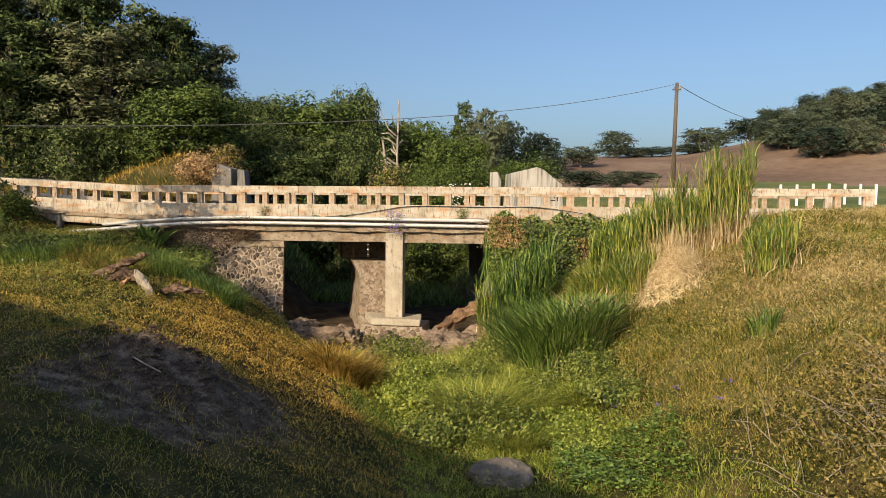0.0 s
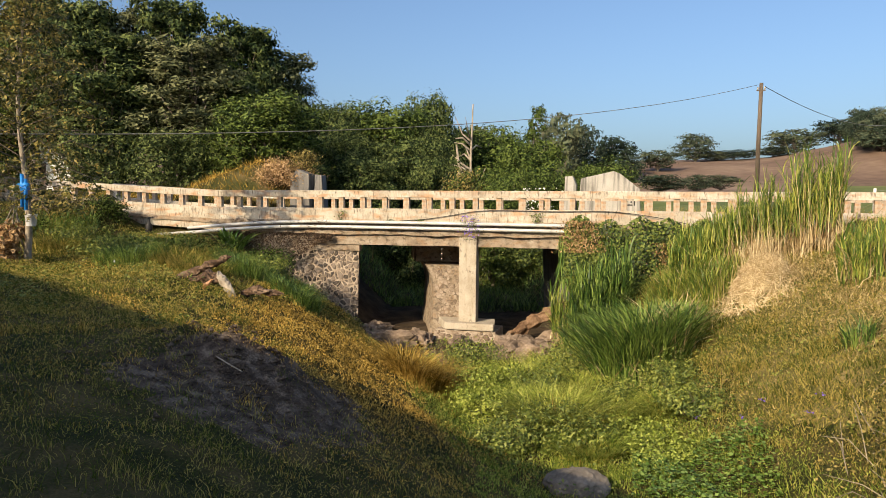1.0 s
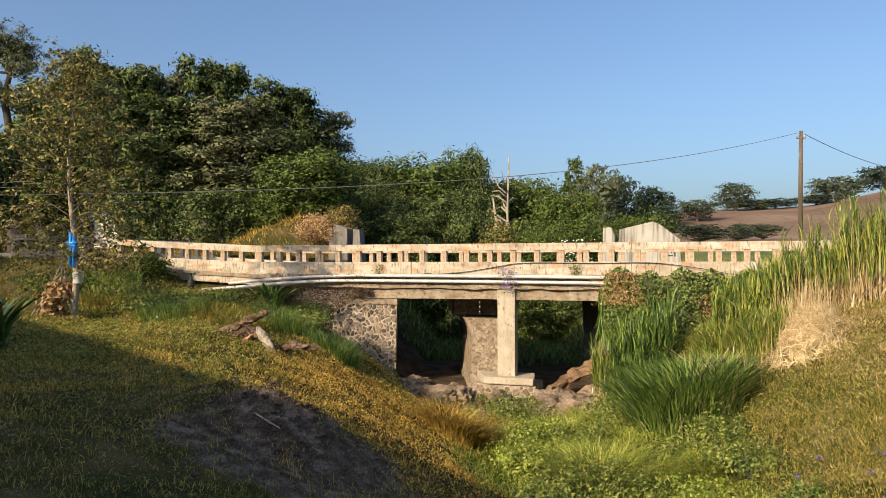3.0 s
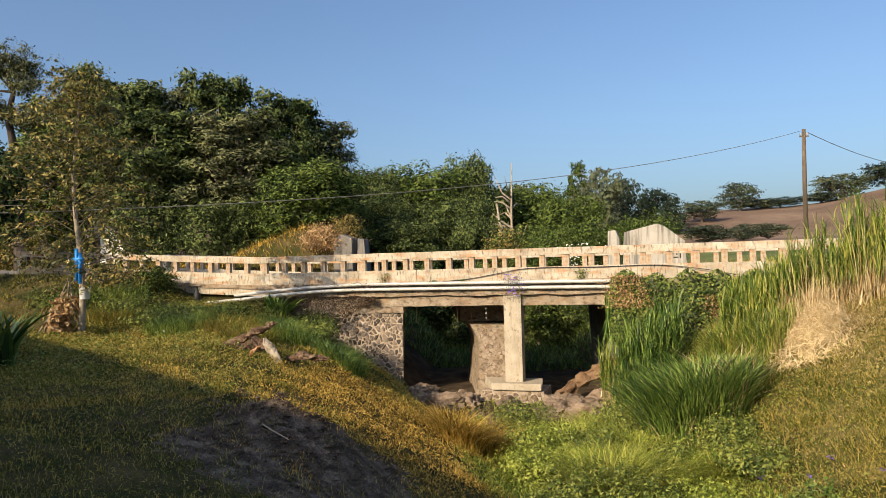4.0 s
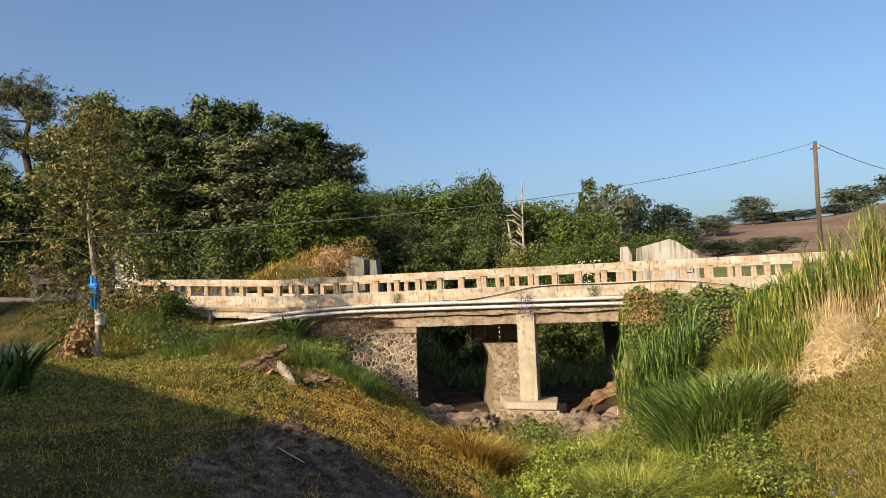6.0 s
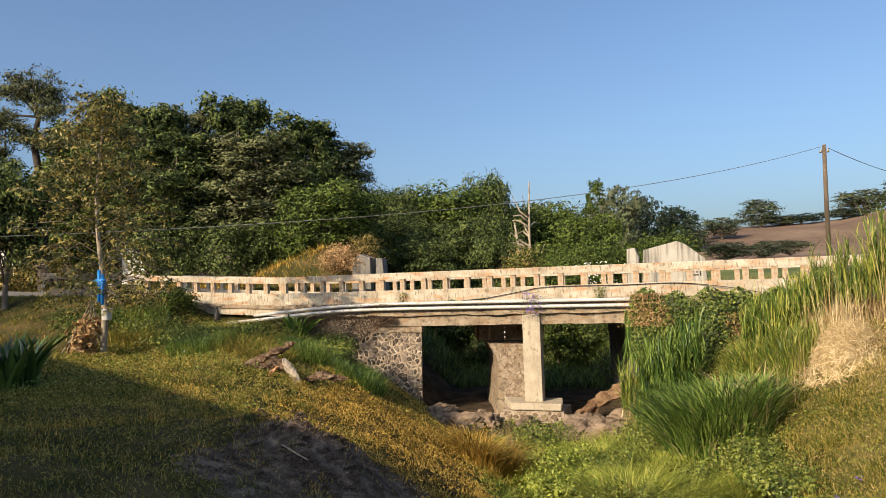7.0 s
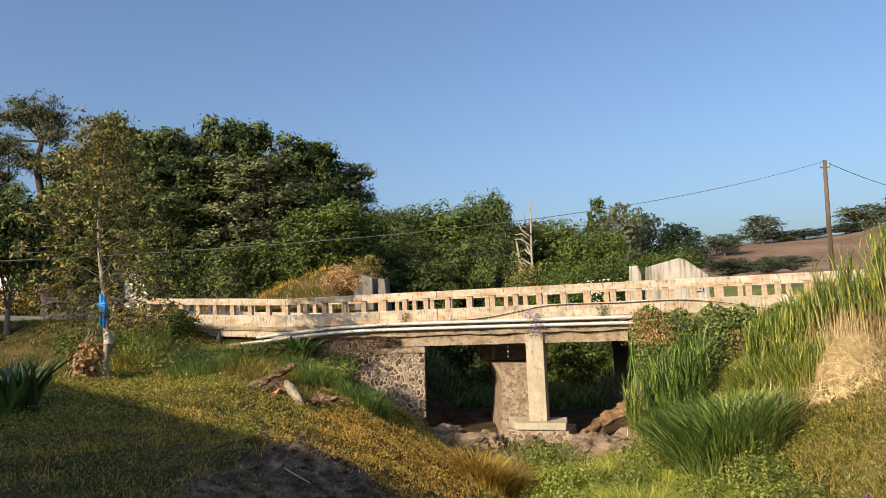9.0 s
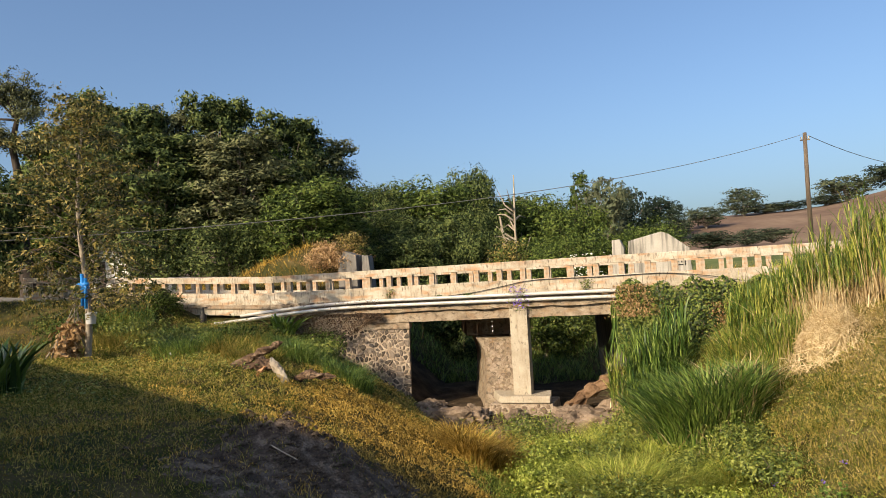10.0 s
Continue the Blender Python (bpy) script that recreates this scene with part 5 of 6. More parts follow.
def cane_stand(x, y, radius, n, h0, h1, mat, seed, label, dead=0.0, leaf=0.75, lean=0.10, group="", squash=0.8, bare=0.35, wide=0.036, droop=0.55):
    """Tall canes: each a stalk with long arching leaves up its height, and dry stalks at the foot."""
    r = np.random.default_rng(seed)
    t = thing("cane_stand", gz(x, y), label, "cane grass", group)
    a, q = r.uniform(0, 2 * np.pi, n), radius * np.sqrt(r.uniform(0, 1, n))
    px, py = q * np.cos(a), q * np.sin(a) * squash
    pz_ = ground(x + px, y + py) - float(ground(x, y)) - 0.04
    base = np.stack([px, py, pz_], 1)
    hh = r.uniform(h0, h1, n)
    ln = lean * r.uniform(0.3, 2.0, n)
    ang = a + r.normal(0, 0.7, n)
    v, f = blades(base, hh * 0.9, np.full(n, 0.018), ln, seed, 4, 0.02, ang)
    tagged(place("stalk", fast_mesh("stalk", v, f), G_STRAW if bare > 0.2 else mat, t, "dry straw-coloured stalks" if bare > 0.2 else ""), kind="stuff")
    m = 11
    u = np.clip(bare + (0.95 - bare) * (np.arange(m)[None, :] + r.uniform(0, 1, (n, m))) / m, 0, 0.95)
    out = np.stack([np.cos(ang), np.sin(ang), np.zeros(n)], 1)
    pos = base[:, None, :] + out[:, None, :] * (ln * hh * 0.9)[:, None, None] * (u ** 1.8)[..., None]
    pos[..., 2] += (hh * 0.9)[:, None] * (u - 0.02 * u ** 3)
    pos = pos.reshape(-1, 3)
    k = len(pos)
    v, f = blades(pos, leaf * r.uniform(0.55, 1.25, k), wide * r.uniform(0.6, 1.2, k), r.uniform(0.12, 0.65, k), seed + 1, 4, droop * r.uniform(0, 1, k))
    tagged(place("foliage", fast_mesh("foliage", v, f), mat, t), kind="stuff")
    if dead:
        k = int(n * dead)
        b2 = np.stack([r.normal(0, radius * 0.65, k), r.normal(-radius * 0.3, radius * 0.35, k), np.zeros(k)], 1)
        b2[:, 2] = ground(x + b2[:, 0], y + b2[:, 1]) - float(ground(x, y)) + r.uniform(0, 0.4, k)
        v, f = blades(b2, r.uniform(0.4, 1.0, k), 0.026 * r.uniform(0.5, 1.2, k), r.uniform(0.2, 1.6, k), seed + 2, 3, 0.6 * r.uniform(0, 1, k))
        tagged(place("straw_skirt", fast_mesh("straw_skirt", v, f), G_STRAW, t, "mat of dead straw"), kind="stuff")
    return t


clump("tussock", 0.35, 17.35, 1.15, 3600, 1.1, 2.2, 0.032, 0.55, 0.26, G_CLUMP, 61, "large dark green tussock of arching grass", steps=5, squash=0.8, dead=G_STRAW, level=0.75)
clump("cane_clump", -0.95, 20.8, 0.8, 700, 1.0, 1.9, 0.04, 0.5, 0.4, G_CLUMP, 59, "green broad-bladed grass at the abutment's foot", steps=5, squash=0.6)
cane_stand(-0.85, 20.9, 0.75, 120, 1.5, 2.45, G_CLUMP, 56, "green broad-leaved cane grass drooping beside the abutment", 0.0, leaf=0.85, lean=0.14, squash=0.6, bare=0.12, wide=0.044, droop=1.1)
cane_stand(1.75, 20.4, 0.75, 230, 0.8, 1.45, G_REED, 63, "bright green cane grass before the railing", 0.4, leaf=0.55, bare=0.04, wide=0.032)
clump("slope_grass_clump", 1.2, 20.0, 0.75, 1500, 0.55, 1.15, 0.022, 0.5, 0.32, G_REED, 58, "soft yellow-green grass hanging on the slope", steps=4, dead=G_YELLOW)
clump("slope_grass_clump", 1.95, 19.2, 0.65, 1300, 0.5, 1.15, 0.022, 0.45, 0.32, G_REED, 57, "soft yellow-green grass hanging on the slope", steps=4, dead=G_STRAW)
cane_stand(2.65, 19.9, 0.40, 60, 1.1, 1.7, G_REED, 62, "dense green cane grass before the railing", 1.0, leaf=0.6, group="cane stands", bare=0.35, wide=0.026)
cane_stand(2.95, 19.5, 0.26, 26, 1.6, 2.55, G_REED, 64, "tall yellow-green cane grass above dead straw", 1.3, leaf=0.6, group="cane stands", bare=0.45, wide=0.026)
cane_stand(3.55, 19.6, 0.5, 80, 1.0, 1.75, G_REED, 66, "dense green cane grass above dead straw", 1.3, leaf=0.6, group="cane stands", bare=0.35, wide=0.026)
cane_stand(4.35, 19.2, 0.50, 120, 1.5, 2.75, G_REED, 65, "tall yellow-green cane grass above dead straw", 1.3, leaf=0.7, group="cane stands", bare=0.28, wide=0.026)
cane_stand(4.75, 16.9, 0.5, 90, 0.7, 1.4, G_REED, 67, "low bright green cane shoots", 0.8, leaf=0.45, bare=0.05, wide=0.03)
r1 = np.random.default_rng(71)
n = 5200
a_, q_ = r1.uniform(0, 6.28, n), np.abs(r1.normal(0, 0.62, n))
hx_, hy_ = 2.85 + 0.66 * q_ * np.cos(a_), 18.0 + 0.55 * q_ * np.sin(a_)
pile = ground(hx_, hy_) + 0.66 * np.sqrt(np.clip(1 - q_ ** 2, 0, 1)) * r1.uniform(0.6, 1.1, n) + 0.15
heap_z = float(ground(2.85, 18.0))
heap = thing("straw_heap", gz(2.85, 18.0), "bright heap of fallen dead cane straw", "straw")
start = np.stack([hx_ - 2.85, hy_ - 18.0, pile - heap_z], 1)
core = place("straw_core", rock_mesh("straw_core", (0.52, 0.42, 0.46), 77, 3, 0.25, False), M_STRAWBED, heap)
core.location = (0, 0.1, 0.05)
slope_ = np.stack([(hx_ - 2.85) / 0.66, (hy_ - 18.0) / 0.55 - 0.5, 0.6 + 0 * hx_], 1)
v, f = leaves(start, 0.36, 72, slope_ * 1.5, 0.035, 0.35)
tagged(place("loose_straw", fast_mesh("loose_straw", v, f), G_STRAW, heap), kind="stuff")
v, f = blades(start[:200] + np.array([0, 0.25, -0.2]), r1.uniform(0.5, 1.2, 200), np.full(200, 0.016), r1.uniform(0.05, 0.5, 200), 73, 3, 0.05)
tagged(place("standing_straw", fast_mesh("standing_straw", v, f), G_STRAW, heap), kind="stuff")
clump("grass_tuft", 3.9, 14.0, 0.25, 140, 0.3, 0.6, 0.022, 0.6, 0.2, G_CLUMP, 68, "small green grass tuft on the dry slope", dead=G_STRAW)
cane_stand(-1.95, 21.8, 0.35, 34, 1.2, 2.2, G_REED, 69, "yellowish cane leaves hanging before the span", 2.0, bare=0.3)
clump("dry_cane", -2.3, 20.0, 0.7, 420, 0.2, 0.6, 0.02, 1.4, 0.5, G_STRAW, 70, "flattened straw on the stream edge", dead=G_YELLOW)
TUSSOCKS = [(-1.35, 13.9, 0.75, 0.75), (-3.6, 16.0, 0.7, 0.6), (-0.4, 14.6, 0.6, 0.6), (-2.4, 14.9, 0.7, 0.6), (-1.0, 16.0, 0.6, 0.7), (0.5, 14.6, 0.5, 0.5), (-2.6, 17.0, 0.7, 0.7), (-0.6, 12.6, 0.5, 0.45), (-4.6, 14.9, 0.5, 0.75), (-4.2, 15.6, 0.4, 0.8), (-1.9, 18.6, 0.6, 0.7)]
for k, (x, y, rad, h) in enumerate(TUSSOCKS):
    clump("tussock", x, y, rad * 0.9, 1300, h * 0.85, h * 1.6, 0.015, 0.9, 0.35, G_YELLOW if k in (8, 9) else (G_LIME if k % 2 == 0 else G_GREEN), 80 + k, "rounded tussock of soft yellow-green grass in the stream bed", steps=4, group="stream tussocks", dead=G_YELLOW)
for k, (x, y, h, w) in enumerate(((-3.1, 15.6, 0.7, 1.6), (-2.0, 16.2, 0.65, 1.7), (-0.9, 13.2, 0.5, 1.5), (0.7, 12.6, 0.4, 1.6), (1.2, 14.2, 0.45, 1.7), (-1.7, 13.4, 0.55, 1.7), (-2.9, 14.6, 0.6, 1.5), (-0.2, 15.4, 0.6, 1.8), (-1.3, 17.6, 0.7, 1.8), (0.3, 13.6, 0.4, 1.6), (-2.2, 12.7, 0.4, 1.4), (-3.9, 17.9, 0.75, 1.9), (-2.9, 16.4, 0.6, 1.5), (-1.6, 19.4, 0.7, 1.6), (0.9, 15.6, 0.5, 1.6), (-4.9, 17.2, 0.5, 1.1))):
    shrub("weed_bush", x, y, h * 1.3, w, 2600, 0.06, L_LIME if k % 3 == 0 else L_WEED, 100 + k, "low leafy green weeds in the stream bed", group="stream weeds")
for k, (x, y, rad) in enumerate(MOUNDS):
    clump("bank_tussock", x, y, rad, 1300, 0.32, 0.72, 0.014, 0.7, 0.3, (G_MIX, G_CLUMP, G_CLUMP)[k % 3], 260 + k, "rounded green grass tussock on the bank", steps=3, group="bank tussocks", dead=G_YELLOW if k % 2 else None)
clump("strap_plant", -11.7, 9.7, 0.42, 120, 0.85, 1.3, 0.10, 0.62, 0.16, L_STRAP, 120, "clump of dark glossy strap-shaped leaves", "plant", steps=5, dead=L_STRAP)
r0 = np.random.default_rng(130)
q = r0.uniform(0, 1, (3000, 2))
wx, wy = 0.9 + 2.0 * (q[:, 0] - 0.4), 11.6 + 1.9 * (q[:, 1] - 0.5)
v, f = leaves(np.stack([wx, wy, ground(wx, wy) + r0.uniform(0.05, 0.28, len(wx))], 1), 0.065, 131, np.tile([0, 0, 1.6], (len(wx), 1)), 0.8)
tagged(place("water_plants", fast_mesh("water_plants", v, f), L_WATER), "glossy bright green broad-leaved stream plants", "plants", kind="stuff")

# creeper over the right abutment
r0 = np.random.default_rng(140)
n = 18000
u, w = r0.uniform(0, 1, n), r0.uniform(0, 1, n)
cxv = -1.95 + 4.7 * u
top_edge = 0.14 + 0.07 * np.sin(cxv * 3.1) + 0.10 * np.sin(cxv * 7.3)
low_edge = -1.7 - 1.5 * np.sin(np.clip(u * 1.25, 0, 1) * np.pi) + 0.2 * np.sin(cxv * 5)
czv = top_edge + (low_edge - top_edge) * w ** 0.9
cyv = 22.02 - 0.14 * np.abs(np.sin(cxv * 2.2 + 1)) * np.sin(w * np.pi) - 0.25 * w + r0.normal(0, 0.05, n)
tuft = r0.uniform(0, 1, (70, 4))
for tu, tw, td, ts in tuft:
    cyv = cyv - (0.03 + 0.10 * td) * np.exp(-((u - tu) * 4.7 / (0.12 + 0.2 * ts)) ** 2 - ((w - tw) * 2.2 / (0.10 + 0.18 * ts)) ** 2)
v, f = leaves(np.stack([cxv, cyv, czv], 1), 0.088, 141, np.tile([0, -0.7, 0.35], (n, 1)), 0.85, 0.5)
tagged(place("creeper", fast_mesh("creeper", v, f), L_VINE), "dense dark green creeper hanging over the abutment", "creeper", kind="stuff")
n = 2600
cxv, w = np.where(r0.uniform(0, 1, n) < 0.65, r0.normal(-1.5, 0.32, n), r0.normal(0.9, 0.3, n)), r0.uniform(0, 1, n)
v, f = leaves(np.stack([cxv, 21.72 + r0.normal(0, 0.09, n), 0.12 - 0.95 * w - 0.6 * (cxv > 0)], 1), 0.07, 142, None, 0.4)
tagged(place("dry_creeper", fast_mesh("dry_creeper", v, f), L_DRY), "withered brown creeper at the deck's edge", "creeper", kind="stuff")
n = 7000
cxv = r0.uniform(-13.3, -9.6, n)
hang = 0.25 + 1.05 * np.clip(1 - np.abs(cxv + 11.7) / 1.8, 0, 1)
czv = -0.42 - hang * r0.uniform(0, 1, n) ** 1.2 + np.where(r0.uniform(0, 1, n) < 0.12, 0.45, 0.0)
v, f = leaves(np.stack([cxv, 22.24 - 0.28 * r0.uniform(0, 1, n), czv], 1), 0.055, 145, None, 0.4)
tagged(place("dry_creeper", fast_mesh("dry_creeper", v, f), L_BROWN), "withered reddish brown creeper hanging over the stone abutment", "creeper", kind="stuff")
n = 260
hx_ = r0.uniform(-2.15, -1.2, n)
v, f = blades(np.stack([hx_, 22.16 - 0.25 * r0.uniform(0, 1, n), -0.35 - 0.5 * r0.uniform(0, 1, n)], 1), -r0.uniform(0.5, 1.9, n), 0.034 * r0.uniform(0.6, 1.3, n), -0.2 * r0.uniform(0.2, 1.5, n), 146, 4, 0.15)
tagged(place("hanging_leaves", fast_mesh("hanging_leaves", v, f), G_CLUMP), "long green cane leaves hanging over the abutment's edge", "leaves", kind="stuff")
# flowering creeper over the middle of the deck
flower = thing("flowering_creeper", (-4.9, 22.05, -0.1), "thin creeper with purple flowers hanging over the pipes", "creeper")
n = 240
p = np.stack([r0.normal(0, 0.20, n), r0.normal(-0.03, 0.03, n), r0.uniform(-0.45, 0.40, n)], 1)
v, f = leaves(p, 0.05, 143, None, 0.7)
tagged(place("foliage", fast_mesh("foliage", v, f), L_VINE, flower), kind="stuff")
p = np.stack([r0.normal(0, 0.18, 60), r0.normal(-0.07, 0.02, 60), r0.uniform(-0.35, 0.35, 60)], 1)
v, f = leaves(p, 0.045, 144, np.tile([0, -2.0, 0], (60, 1)), 0.9)
tagged(place("blossom", fast_mesh("blossom", v, f), M_PURPLE, flower), kind="stuff")
tubes = [tube([(x, -0.04, 0.38), (x + 0.05, -0.06, 0.0), (x - 0.03, -0.05, -0.55)], 0.006, 4) for x in (-0.2, 0.0, 0.15)]
v, f = join_tubes(tubes)
tagged(place("stem", mesh_from("stem", v, f), M_BARK, flower), kind="stuff")
for k, (x, n) in enumerate(((-9.3, 90), (-2.85, 130), (-6.6, 60), (-7.6, 50))):
    p = np.stack([r0.normal(x, 0.09, n), r0.normal(22.2, 0.03, n), r0.uniform(0.0, 0.35 if k < 2 else 0.08, n)], 1)
    v, f = leaves(p, 0.05, 150 + k, None, 0.7)
    tagged(place("weed", fast_mesh("weed", v, f), L_VINE), "small green weed growing on the bridge ledge", "weed", "ledge weeds", "stuff")
# broad-leaved plant by the abutment
clump("broadleaf_plant", -12.95, 21.5, 0.34, 80, 0.6, 1.0, 0.15, 0.7, 0.25, L_WATER, 160, "bright green broad-leaved plant on the bank", "plant", steps=4)

# dry branching shrub on the near right slope
dry = thing("dry_shrub", gz(4.2, 10.0), "tangled dry shrub with bare pale twigs", "shrub")
r = random.Random(33)
tubes = []
for k in range(120):
    x, y = r.gauss(0.2, 0.7), r.gauss(0.2, 0.9)
    z = float(ground(4.2 + x, 10.0 + y)) - float(ground(4.2, 10.0))
    a, l = r.uniform(0, 6.28), r.uniform(0.4, 1.1)
    tubes.append(tube([(x, y, z), (x + math.cos(a) * l * 0.5, y + math.sin(a) * l * 0.5, z + r.uniform(0.15, 0.4)), (x + math.cos(a) * l, y + math.sin(a) * l, z + r.uniform(0.15, 0.6))], [0.008, 0.006, 0.003], 4))
v, f = join_tubes(tubes)
tagged(place("twig_tangle", mesh_from("twig_tangle", v, f), M_PALEBARK, dry), kind="stuff")
n = 7000
dx, dy = r0.normal(0.2, 0.8, n), r0.normal(0.2, 1.0, n)
v, f = leaves(np.stack([dx, dy, ground(4.2 + dx, 10.0 + dy) - float(ground(4.2, 10.0)) + r0.uniform(0.02, 0.4, n)], 1), 0.055, 170, None, 0.6)
tagged(place("foliage", fast_mesh("foliage", v, f), L_OLIVE, dry), kind="stuff")

# ---- grass ----
r0 = np.random.default_rng(200)
N = 680000
gx_, gy_ = r0.uniform(-26, 14, N), r0.uniform(2.5, 22.2, N)
tuft_x, tuft_y = r0.uniform(-26, 14, 34000), r0.uniform(2.5, 22.2, 34000)
own = r0.integers(0, 34000, N)
joined = r0.uniform(0, 1, N) < 0.7
gx_ = np.where(joined, tuft_x[own] + r0.normal(0, 0.075, N), gx_)
gy_ = np.clip(np.where(joined, tuft_y[own] + r0.normal(0, 0.075, N), gy_), 2.5, 22.2)
tall_ = np.where(joined, 0.75 + 0.7 * r0.uniform(0, 1, 34000)[own], 0.7)
dist = np.hypot(gx_, gy_)
ahead = (np.abs(gx_ + 0.25 * gy_) < 0.95 * gy_ + 2.5)
keep = ahead & (r0.uniform(0, 1, N) < np.clip(13.0 / dist, 0.35, 1.0))
gx_, gy_, dist, tall_ = gx_[keep], gy_[keep], dist[keep], tall_[keep]
dd = np.interp(gy_, STREAM_Y, STREAM_X) - gx_
patch = waves(gx_, gy_, 0.55, 5.0) + 0.5 * waves(gx_, gy_, 1.7, 6.0)
roll_ = r0.uniform(0, 1, len(gx_))
mud = (((gx_ + 4.5) / 1.25) ** 2 + ((gy_ - 7.9) / 1.8) ** 2 + 0.5 * waves(gx_, gy_, 2.0, 1.0)) < 1
bare = (gy_ > 19.6) & (np.abs(dd) < 3.6)
ok = ~(mud & (roll_ < 0.5)) & ~(bare & (roll_ < 0.82))
bed = (np.abs(dd) < 2.7 + 0.4 * patch)
golden = (dd > 2.0) & (gy_ < 20.5) & (0.8 * patch + 1.9 * np.exp(-((dd - 4.4) / 2.2) ** 2 - ((gy_ - 13.0) / 4.6) ** 2) > 0.42 + 0.7 * (roll_ - 0.5))
right_dry = (dd < -2.2) & (patch > 0.75 - 0.75 * smooth((-dd - 3.5) / 3.0) + 0.9 * (roll_ - 0.5))


def sward(name, mask, h0, h1, width, lean, mat, label, seed):
    x, y, ds = gx_[mask], gy_[mask], dist[mask]
    r = np.random.default_rng(seed)
    n = len(x)
    tuft = 0.40 + 1.0 * np.clip(0.5 + 0.8 * waves(x, y, 2.6, seed), 0, 1) + 0.55 * np.clip(waves(x, y, 7.0, seed + 1), 0, 1)
    base = np.stack([x, y, ground(x, y) - 0.02], 1)
    tall = r.uniform(h0, h1, n) * tuft * tall_[mask]
    wide = width * np.clip(ds / 10, 0.8, 2.0) * r.uniform(0.6, 1.3, n)
    bent = lean * r.uniform(0.2, 1.4, n)
    close = ds < 10.5
    vs, fs, o = [], [], 0
    for part_, steps in ((close, 2), (~close, 1)):
        if part_.any():
            v, f = blades(base[part_], tall[part_], wide[part_] * (1 if steps == 2 else 1.25), bent[part_], seed + steps, steps, 0.3 if steps == 2 else 0.12)
            vs.append(v)
            fs += [q + o for q in f]
            o += len(v)
    v, f = np.concatenate(vs), fs
    tagged(place(name, fast_mesh(name, v, f), mat), label, "grass", kind="stuff")


sward("stream_grass", ok & bed, 0.05, 0.18, 0.011, 0.8, G_GREEN, "lush green grass in the stream bed", 201)
sward("golden_grass", ok & ~bed & golden, 0.03, 0.12, 0.009, 0.9, G_YELLOW, "golden dry grass on the bank", 202)
sward("bank_grass", ok & ~bed & ~golden & (dd > 0), 0.03, 0.13, 0.009, 0.9, G_MIX, "mixed green and dry grass on the bank", 203)
sward("slope_grass", ok & ~bed & (dd < 0) & ~right_dry, 0.07, 0.20, 0.011, 0.9, G_MIX, "short green grass on the slope", 204)
sward("dry_slope_grass", ok & ~bed & (dd < 0) & right_dry, 0.05, 0.17, 0.010, 1.1, G_TAN, "short dry tan grass on the slope", 205)
gx_, gy_ = r0.uniform(-1, 14, 82000), r0.uniform(7, 22.2, 82000)
dd = np.interp(gy_, STREAM_Y, STREAM_X) - gx_
keep = (dd < -2.0) & (gx_ < 0.75 * gy_)
gx_, gy_ = gx_[keep], gy_[keep]
dist, tall_ = np.hypot(gx_, gy_), np.ones(len(gx_))
mottle = waves(gx_, gy_, 0.8, 3.0) + 0.6 * waves(gx_, gy_, 2.3, 2.0) + 0.5 * r0.normal(0, 1, len(gx_))
sward("slope_turf", mottle < 0.25, 0.04, 0.12, 0.012, 1.3, G_MIX, "short olive turf on the slope", 208)
sward("dry_slope_turf", mottle >= 0.25, 0.04, 0.12, 0.012, 1.4, G_TAN, "short tan turf on the slope", 209)
n = 250000
fx_, fy_ = r0.uniform(-17, 11, n), r0.uniform(4.5, 21.8, n)
fd_ = np.interp(fy_, STREAM_Y, STREAM_X) - fx_
tone = waves(fx_, fy_, 0.8, 3.0) + 0.6 * waves(fx_, fy_, 2.3, 2.0) + 0.5 * waves(fx_, fy_, 6.0, 1.0) + 0.35 * r0.normal(0, 1, n)
seen = (np.abs(fx_ + 0.25 * fy_) < 0.95 * fy_ + 1.5) & ~((((fx_ + 4.5) / 1.25) ** 2 + ((fy_ - 7.9) / 1.8) ** 2) < 1) & ~((fy_ > 19.6) & (np.abs(fd_) < 3.6))
gold_ = np.exp(-((fd_ - 4.4) / 2.4) ** 2 - ((fy_ - 13.0) / 4.8) ** 2)
dry_ = np.where(fd_ > 0, tone + 2.2 * gold_ > 1.0, (tone > 0.9 - 0.9 * smooth((-fd_ - 3.0) / 3.0)))
for mask, mat_, title, seed_ in ((seen & dry_ & (fd_ > 0), G_YELLOW, "fine golden grass heads on the bank", 221), (seen & dry_ & (fd_ <= 0), G_TAN, "fine dry turf on the slope", 222), (seen & ~dry_ & (np.abs(fd_) > 3.0), G_MIX, "fine olive turf on the banks", 223), (seen & ~dry_ & (np.abs(fd_) <= 3.0), G_GREEN, "fine green herbs in the stream bed", 224)):
    px_, py_ = fx_[mask], fy_[mask]
    up_ = r0.uniform(0.03, 0.15, len(px_)) * (0.6 + 0.8 * np.clip(0.5 + waves(px_, py_, 2.6, 3.0), 0, 1))
    v, f = leaves(np.stack([px_, py_, ground(px_, py_) + up_], 1), 0.045 * np.clip(np.hypot(px_, py_) / 11, 0.75, 1.5), seed_, None, 0.26, -0.5, slim=True)
    tagged(place("turf", fast_mesh("turf", v, f), mat_), title, "grass", kind="stuff")
n = 26000
wx, wy = r0.uniform(-16, 9, n), r0.uniform(9, 21.5, n)
wd = np.interp(wy, STREAM_Y, STREAM_X) - wx
good = (np.abs(wd) < 12) & (waves(wx, wy, 0.9, 7.0) + 0.5 * waves(wx, wy, 3.0, 1.0) > 0.05) & ~((wd > 2.0) & (wd < 7) & (wy < 17))
wx, wy = wx[good], wy[good]
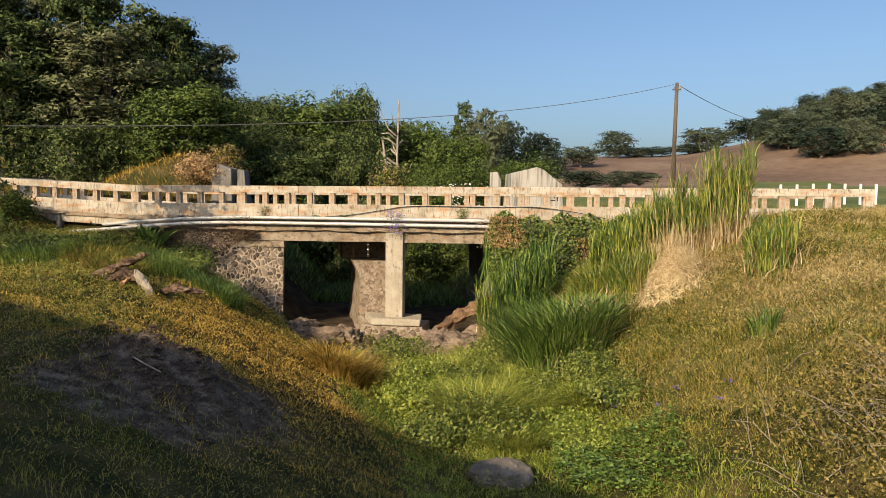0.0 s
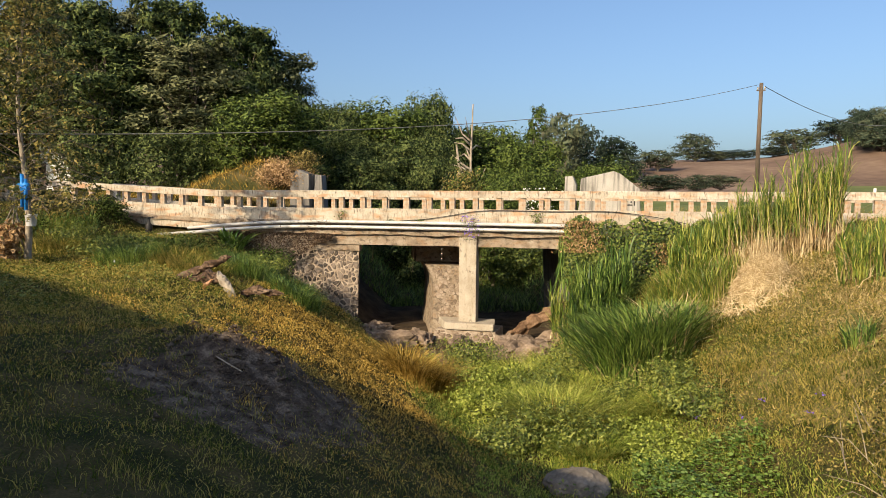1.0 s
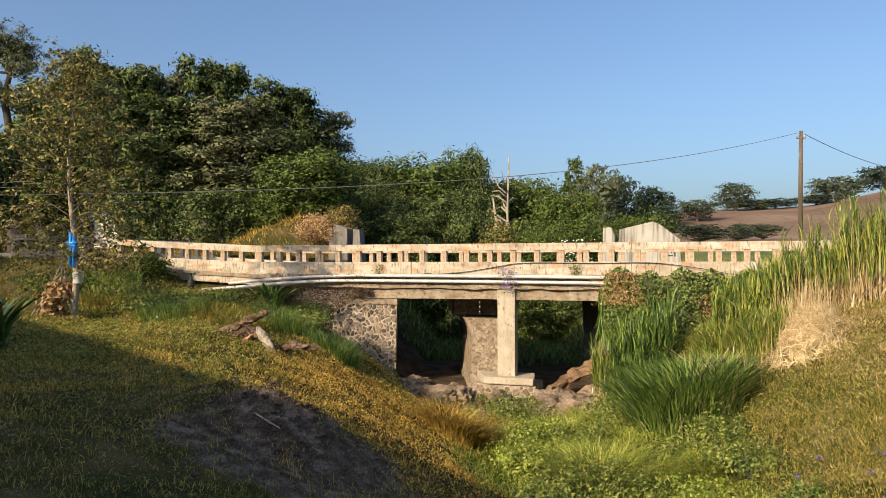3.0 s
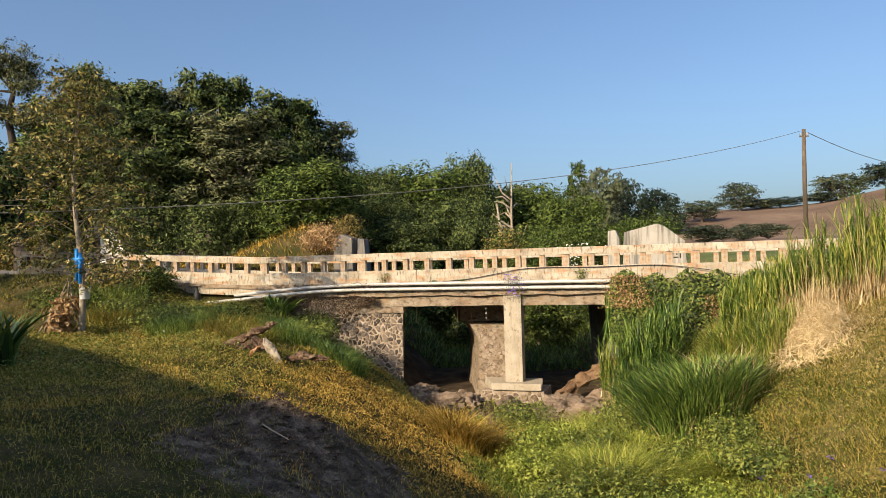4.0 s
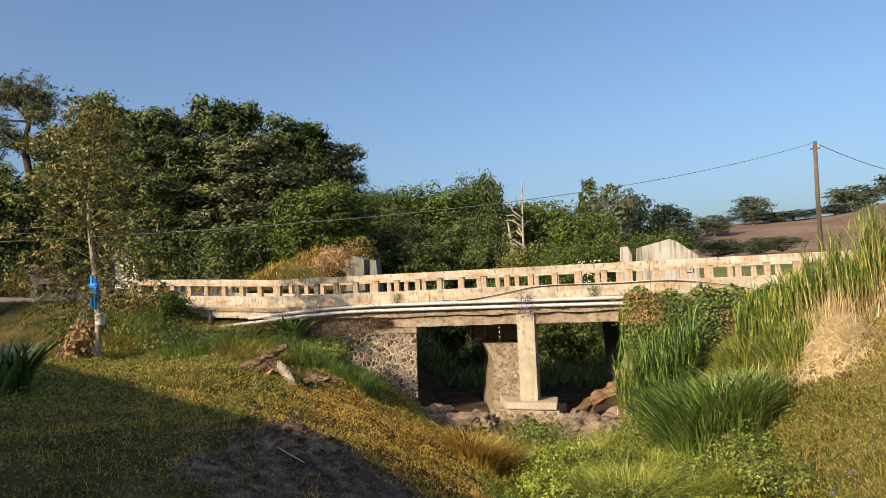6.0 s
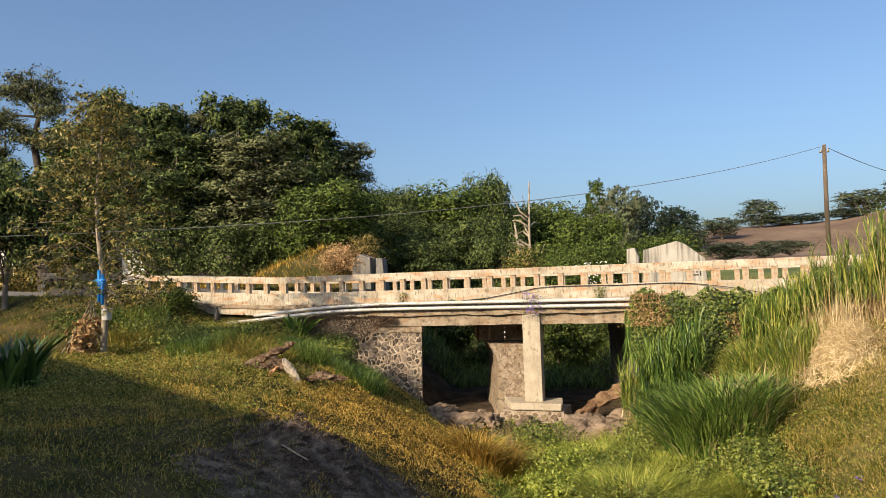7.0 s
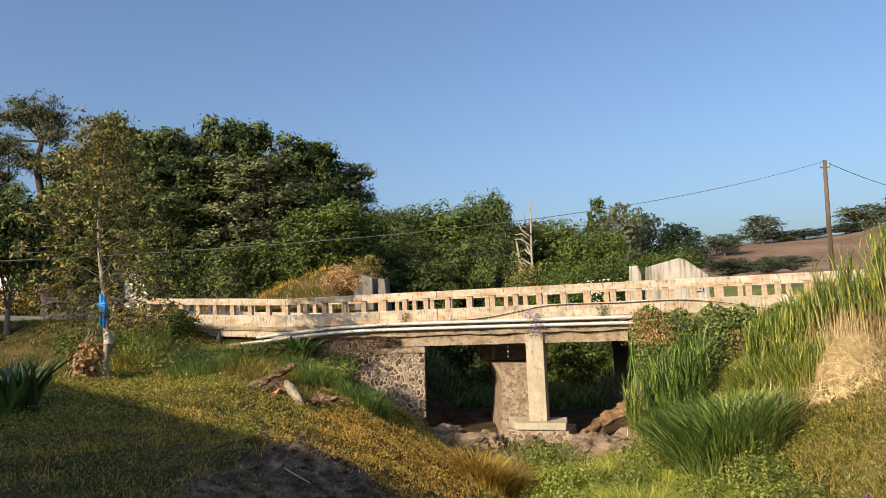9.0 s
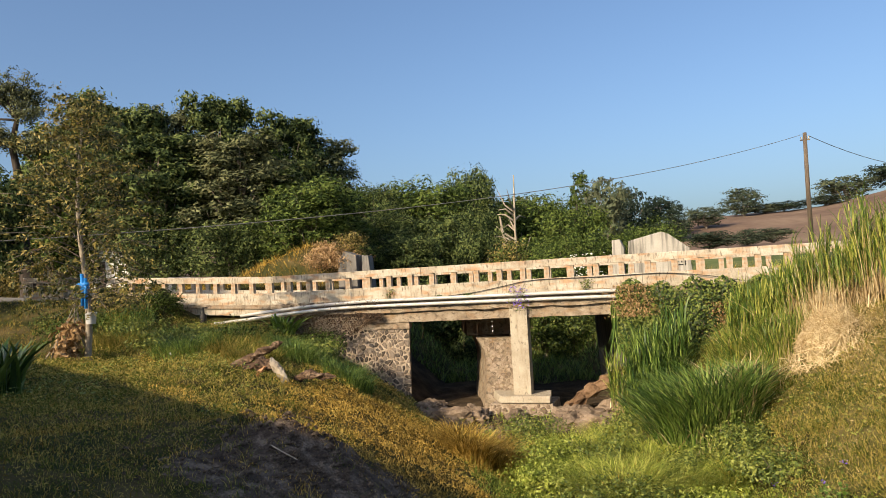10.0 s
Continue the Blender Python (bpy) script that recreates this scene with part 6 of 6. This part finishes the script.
v, f = leaves(np.stack([wx, wy, ground(wx, wy) + r0.uniform(0.04, 0.26, len(wx))], 1), 0.06, 210, np.tile([0, -0.3, 1.0], (len(wx), 1)), 0.65)
tagged(place("ground_weeds", fast_mesh("ground_weeds", v, f), L_WEED), "small leafy weeds scattered in the grass", "weeds", kind="stuff")
N = 40000
gx_, gy_ = r0.uniform(-34, 12, N), 27.4 + 9 * r0.uniform(0, 1, N) ** 1.3
dist, tall_ = np.hypot(gx_, gy_), np.ones(N)
every = np.ones(N, bool)
corridor = np.abs(np.interp(gy_, STREAM_Y, STREAM_X) - gx_) < 6.5
every = ~corridor
sward("corridor_grass", corridor, 0.15, 0.45, 0.016, 0.8, G_CLUMP, "shaded green grass along the stream beyond the bridge", 211)
sward("verge_grass", every & (waves(gx_, gy_, 0.6, 2) - 1.6 * np.exp(-((gx_ + 16) / 3.5) ** 2) > 0), 0.15, 0.5, 0.016, 0.8, G_MIX, "rough grass beyond the road", 206)
sward("dry_verge_grass", every & (waves(gx_, gy_, 0.6, 2) - 1.6 * np.exp(-((gx_ + 16) / 3.5) ** 2) <= 0), 0.12, 0.4, 0.016, 0.9, G_YELLOW, "dry grass beyond the road", 207)

# strings and roots hanging under the deck
for k, (x, y, l, bits) in enumerate(((-5.95, 22.5, 0.55, 3), (-6.9, 22.45, 0.9, 0), (-6.45, 22.5, 0.75, 0), (-8.3, 22.45, 0.6, 0))):
    hang_ = thing("hanging_root", (x, y, -0.74), "thin root hanging under the bridge deck" if not bits else "thin string with white scraps under the bridge deck", "root", "roots under the deck")
    v, f = tube([(0, 0, 0.02), (0.02, 0, -l * 0.5), (-0.01, 0, -l)], 0.006, 4)
    place("strand", mesh_from("strand", v, f), M_DEADWOOD, hang_)
    for q in range(bits):
        ob = place("scrap", rock_mesh("scrap", (0.03, 0.02, 0.03), 50 + q, 1), M_BUCKET, hang_)
        ob.location = (0.01, 0, -0.12 - 0.15 * q)
ob = place("litter", rock_mesh("litter", (0.09, 0.05, 0.05), 61, 1), M_BUCKET)
ob.location = gz(-12.9, 15.8, 0.14)
tagged(ob, "crumpled white scrap of litter in the grass", "litter")
# purple flowers on the right slope
for k, (x, y) in enumerate(((1.85, 12.9), (3.0, 12.6), (2.2, 13.2), (1.2, 13.6), (2.75, 12.2))):
    p = np.stack([r0.normal(0, 0.03, 9), r0.normal(0, 0.03, 9), r0.uniform(0.14, 0.20, 9)], 1)
    v, f = leaves(p, 0.032, 300 + k, np.tile([0, -0.6, 1.0], (9, 1)), 0.9)
    fl = tagged(place("flower", fast_mesh("flower", v, f), M_PURPLE), "small purple flower in the slope's grass", "flower", "purple flowers", "stuff")
    fl.location = gz(x, y)
# white blossom on the bush behind the railing
p = np.stack([r0.normal(-4.6, 0.7, 160), r0.normal(34.2, 0.2, 160), r0.uniform(0.3, 1.5, 160)], 1)
v, f = leaves(p, 0.08, 310, np.tile([0, -1.5, 0.5], (160, 1)), 0.9)
tagged(place("blossom", fast_mesh("blossom", v, f), M_WHITEFLOWER), "scattered white blossom on the bush behind the railing", "blossom", kind="stuff")
# black scrawl on the old wing wall
scrawl = thing("painted_mark", (-0.15, 31.885, 0.75), "black painted scrawl on the old wing wall", "graffiti")
for k, (dx, dz, w_, h_) in enumerate(((-0.22, 0.10, 0.30, 0.05), (-0.05, -0.06, 0.34, 0.05), (0.06, 0.14, 0.05, 0.22), (-0.2, -0.16, 0.22, 0.05), (0.2, 0.02, 0.05, 0.24))):
    part("stroke", box(dx - w_ / 2, dx + w_ / 2, 0.0, 0.012, dz - h_ / 2, dz + h_ / 2, 0.0), M_BLACK, scrawl)
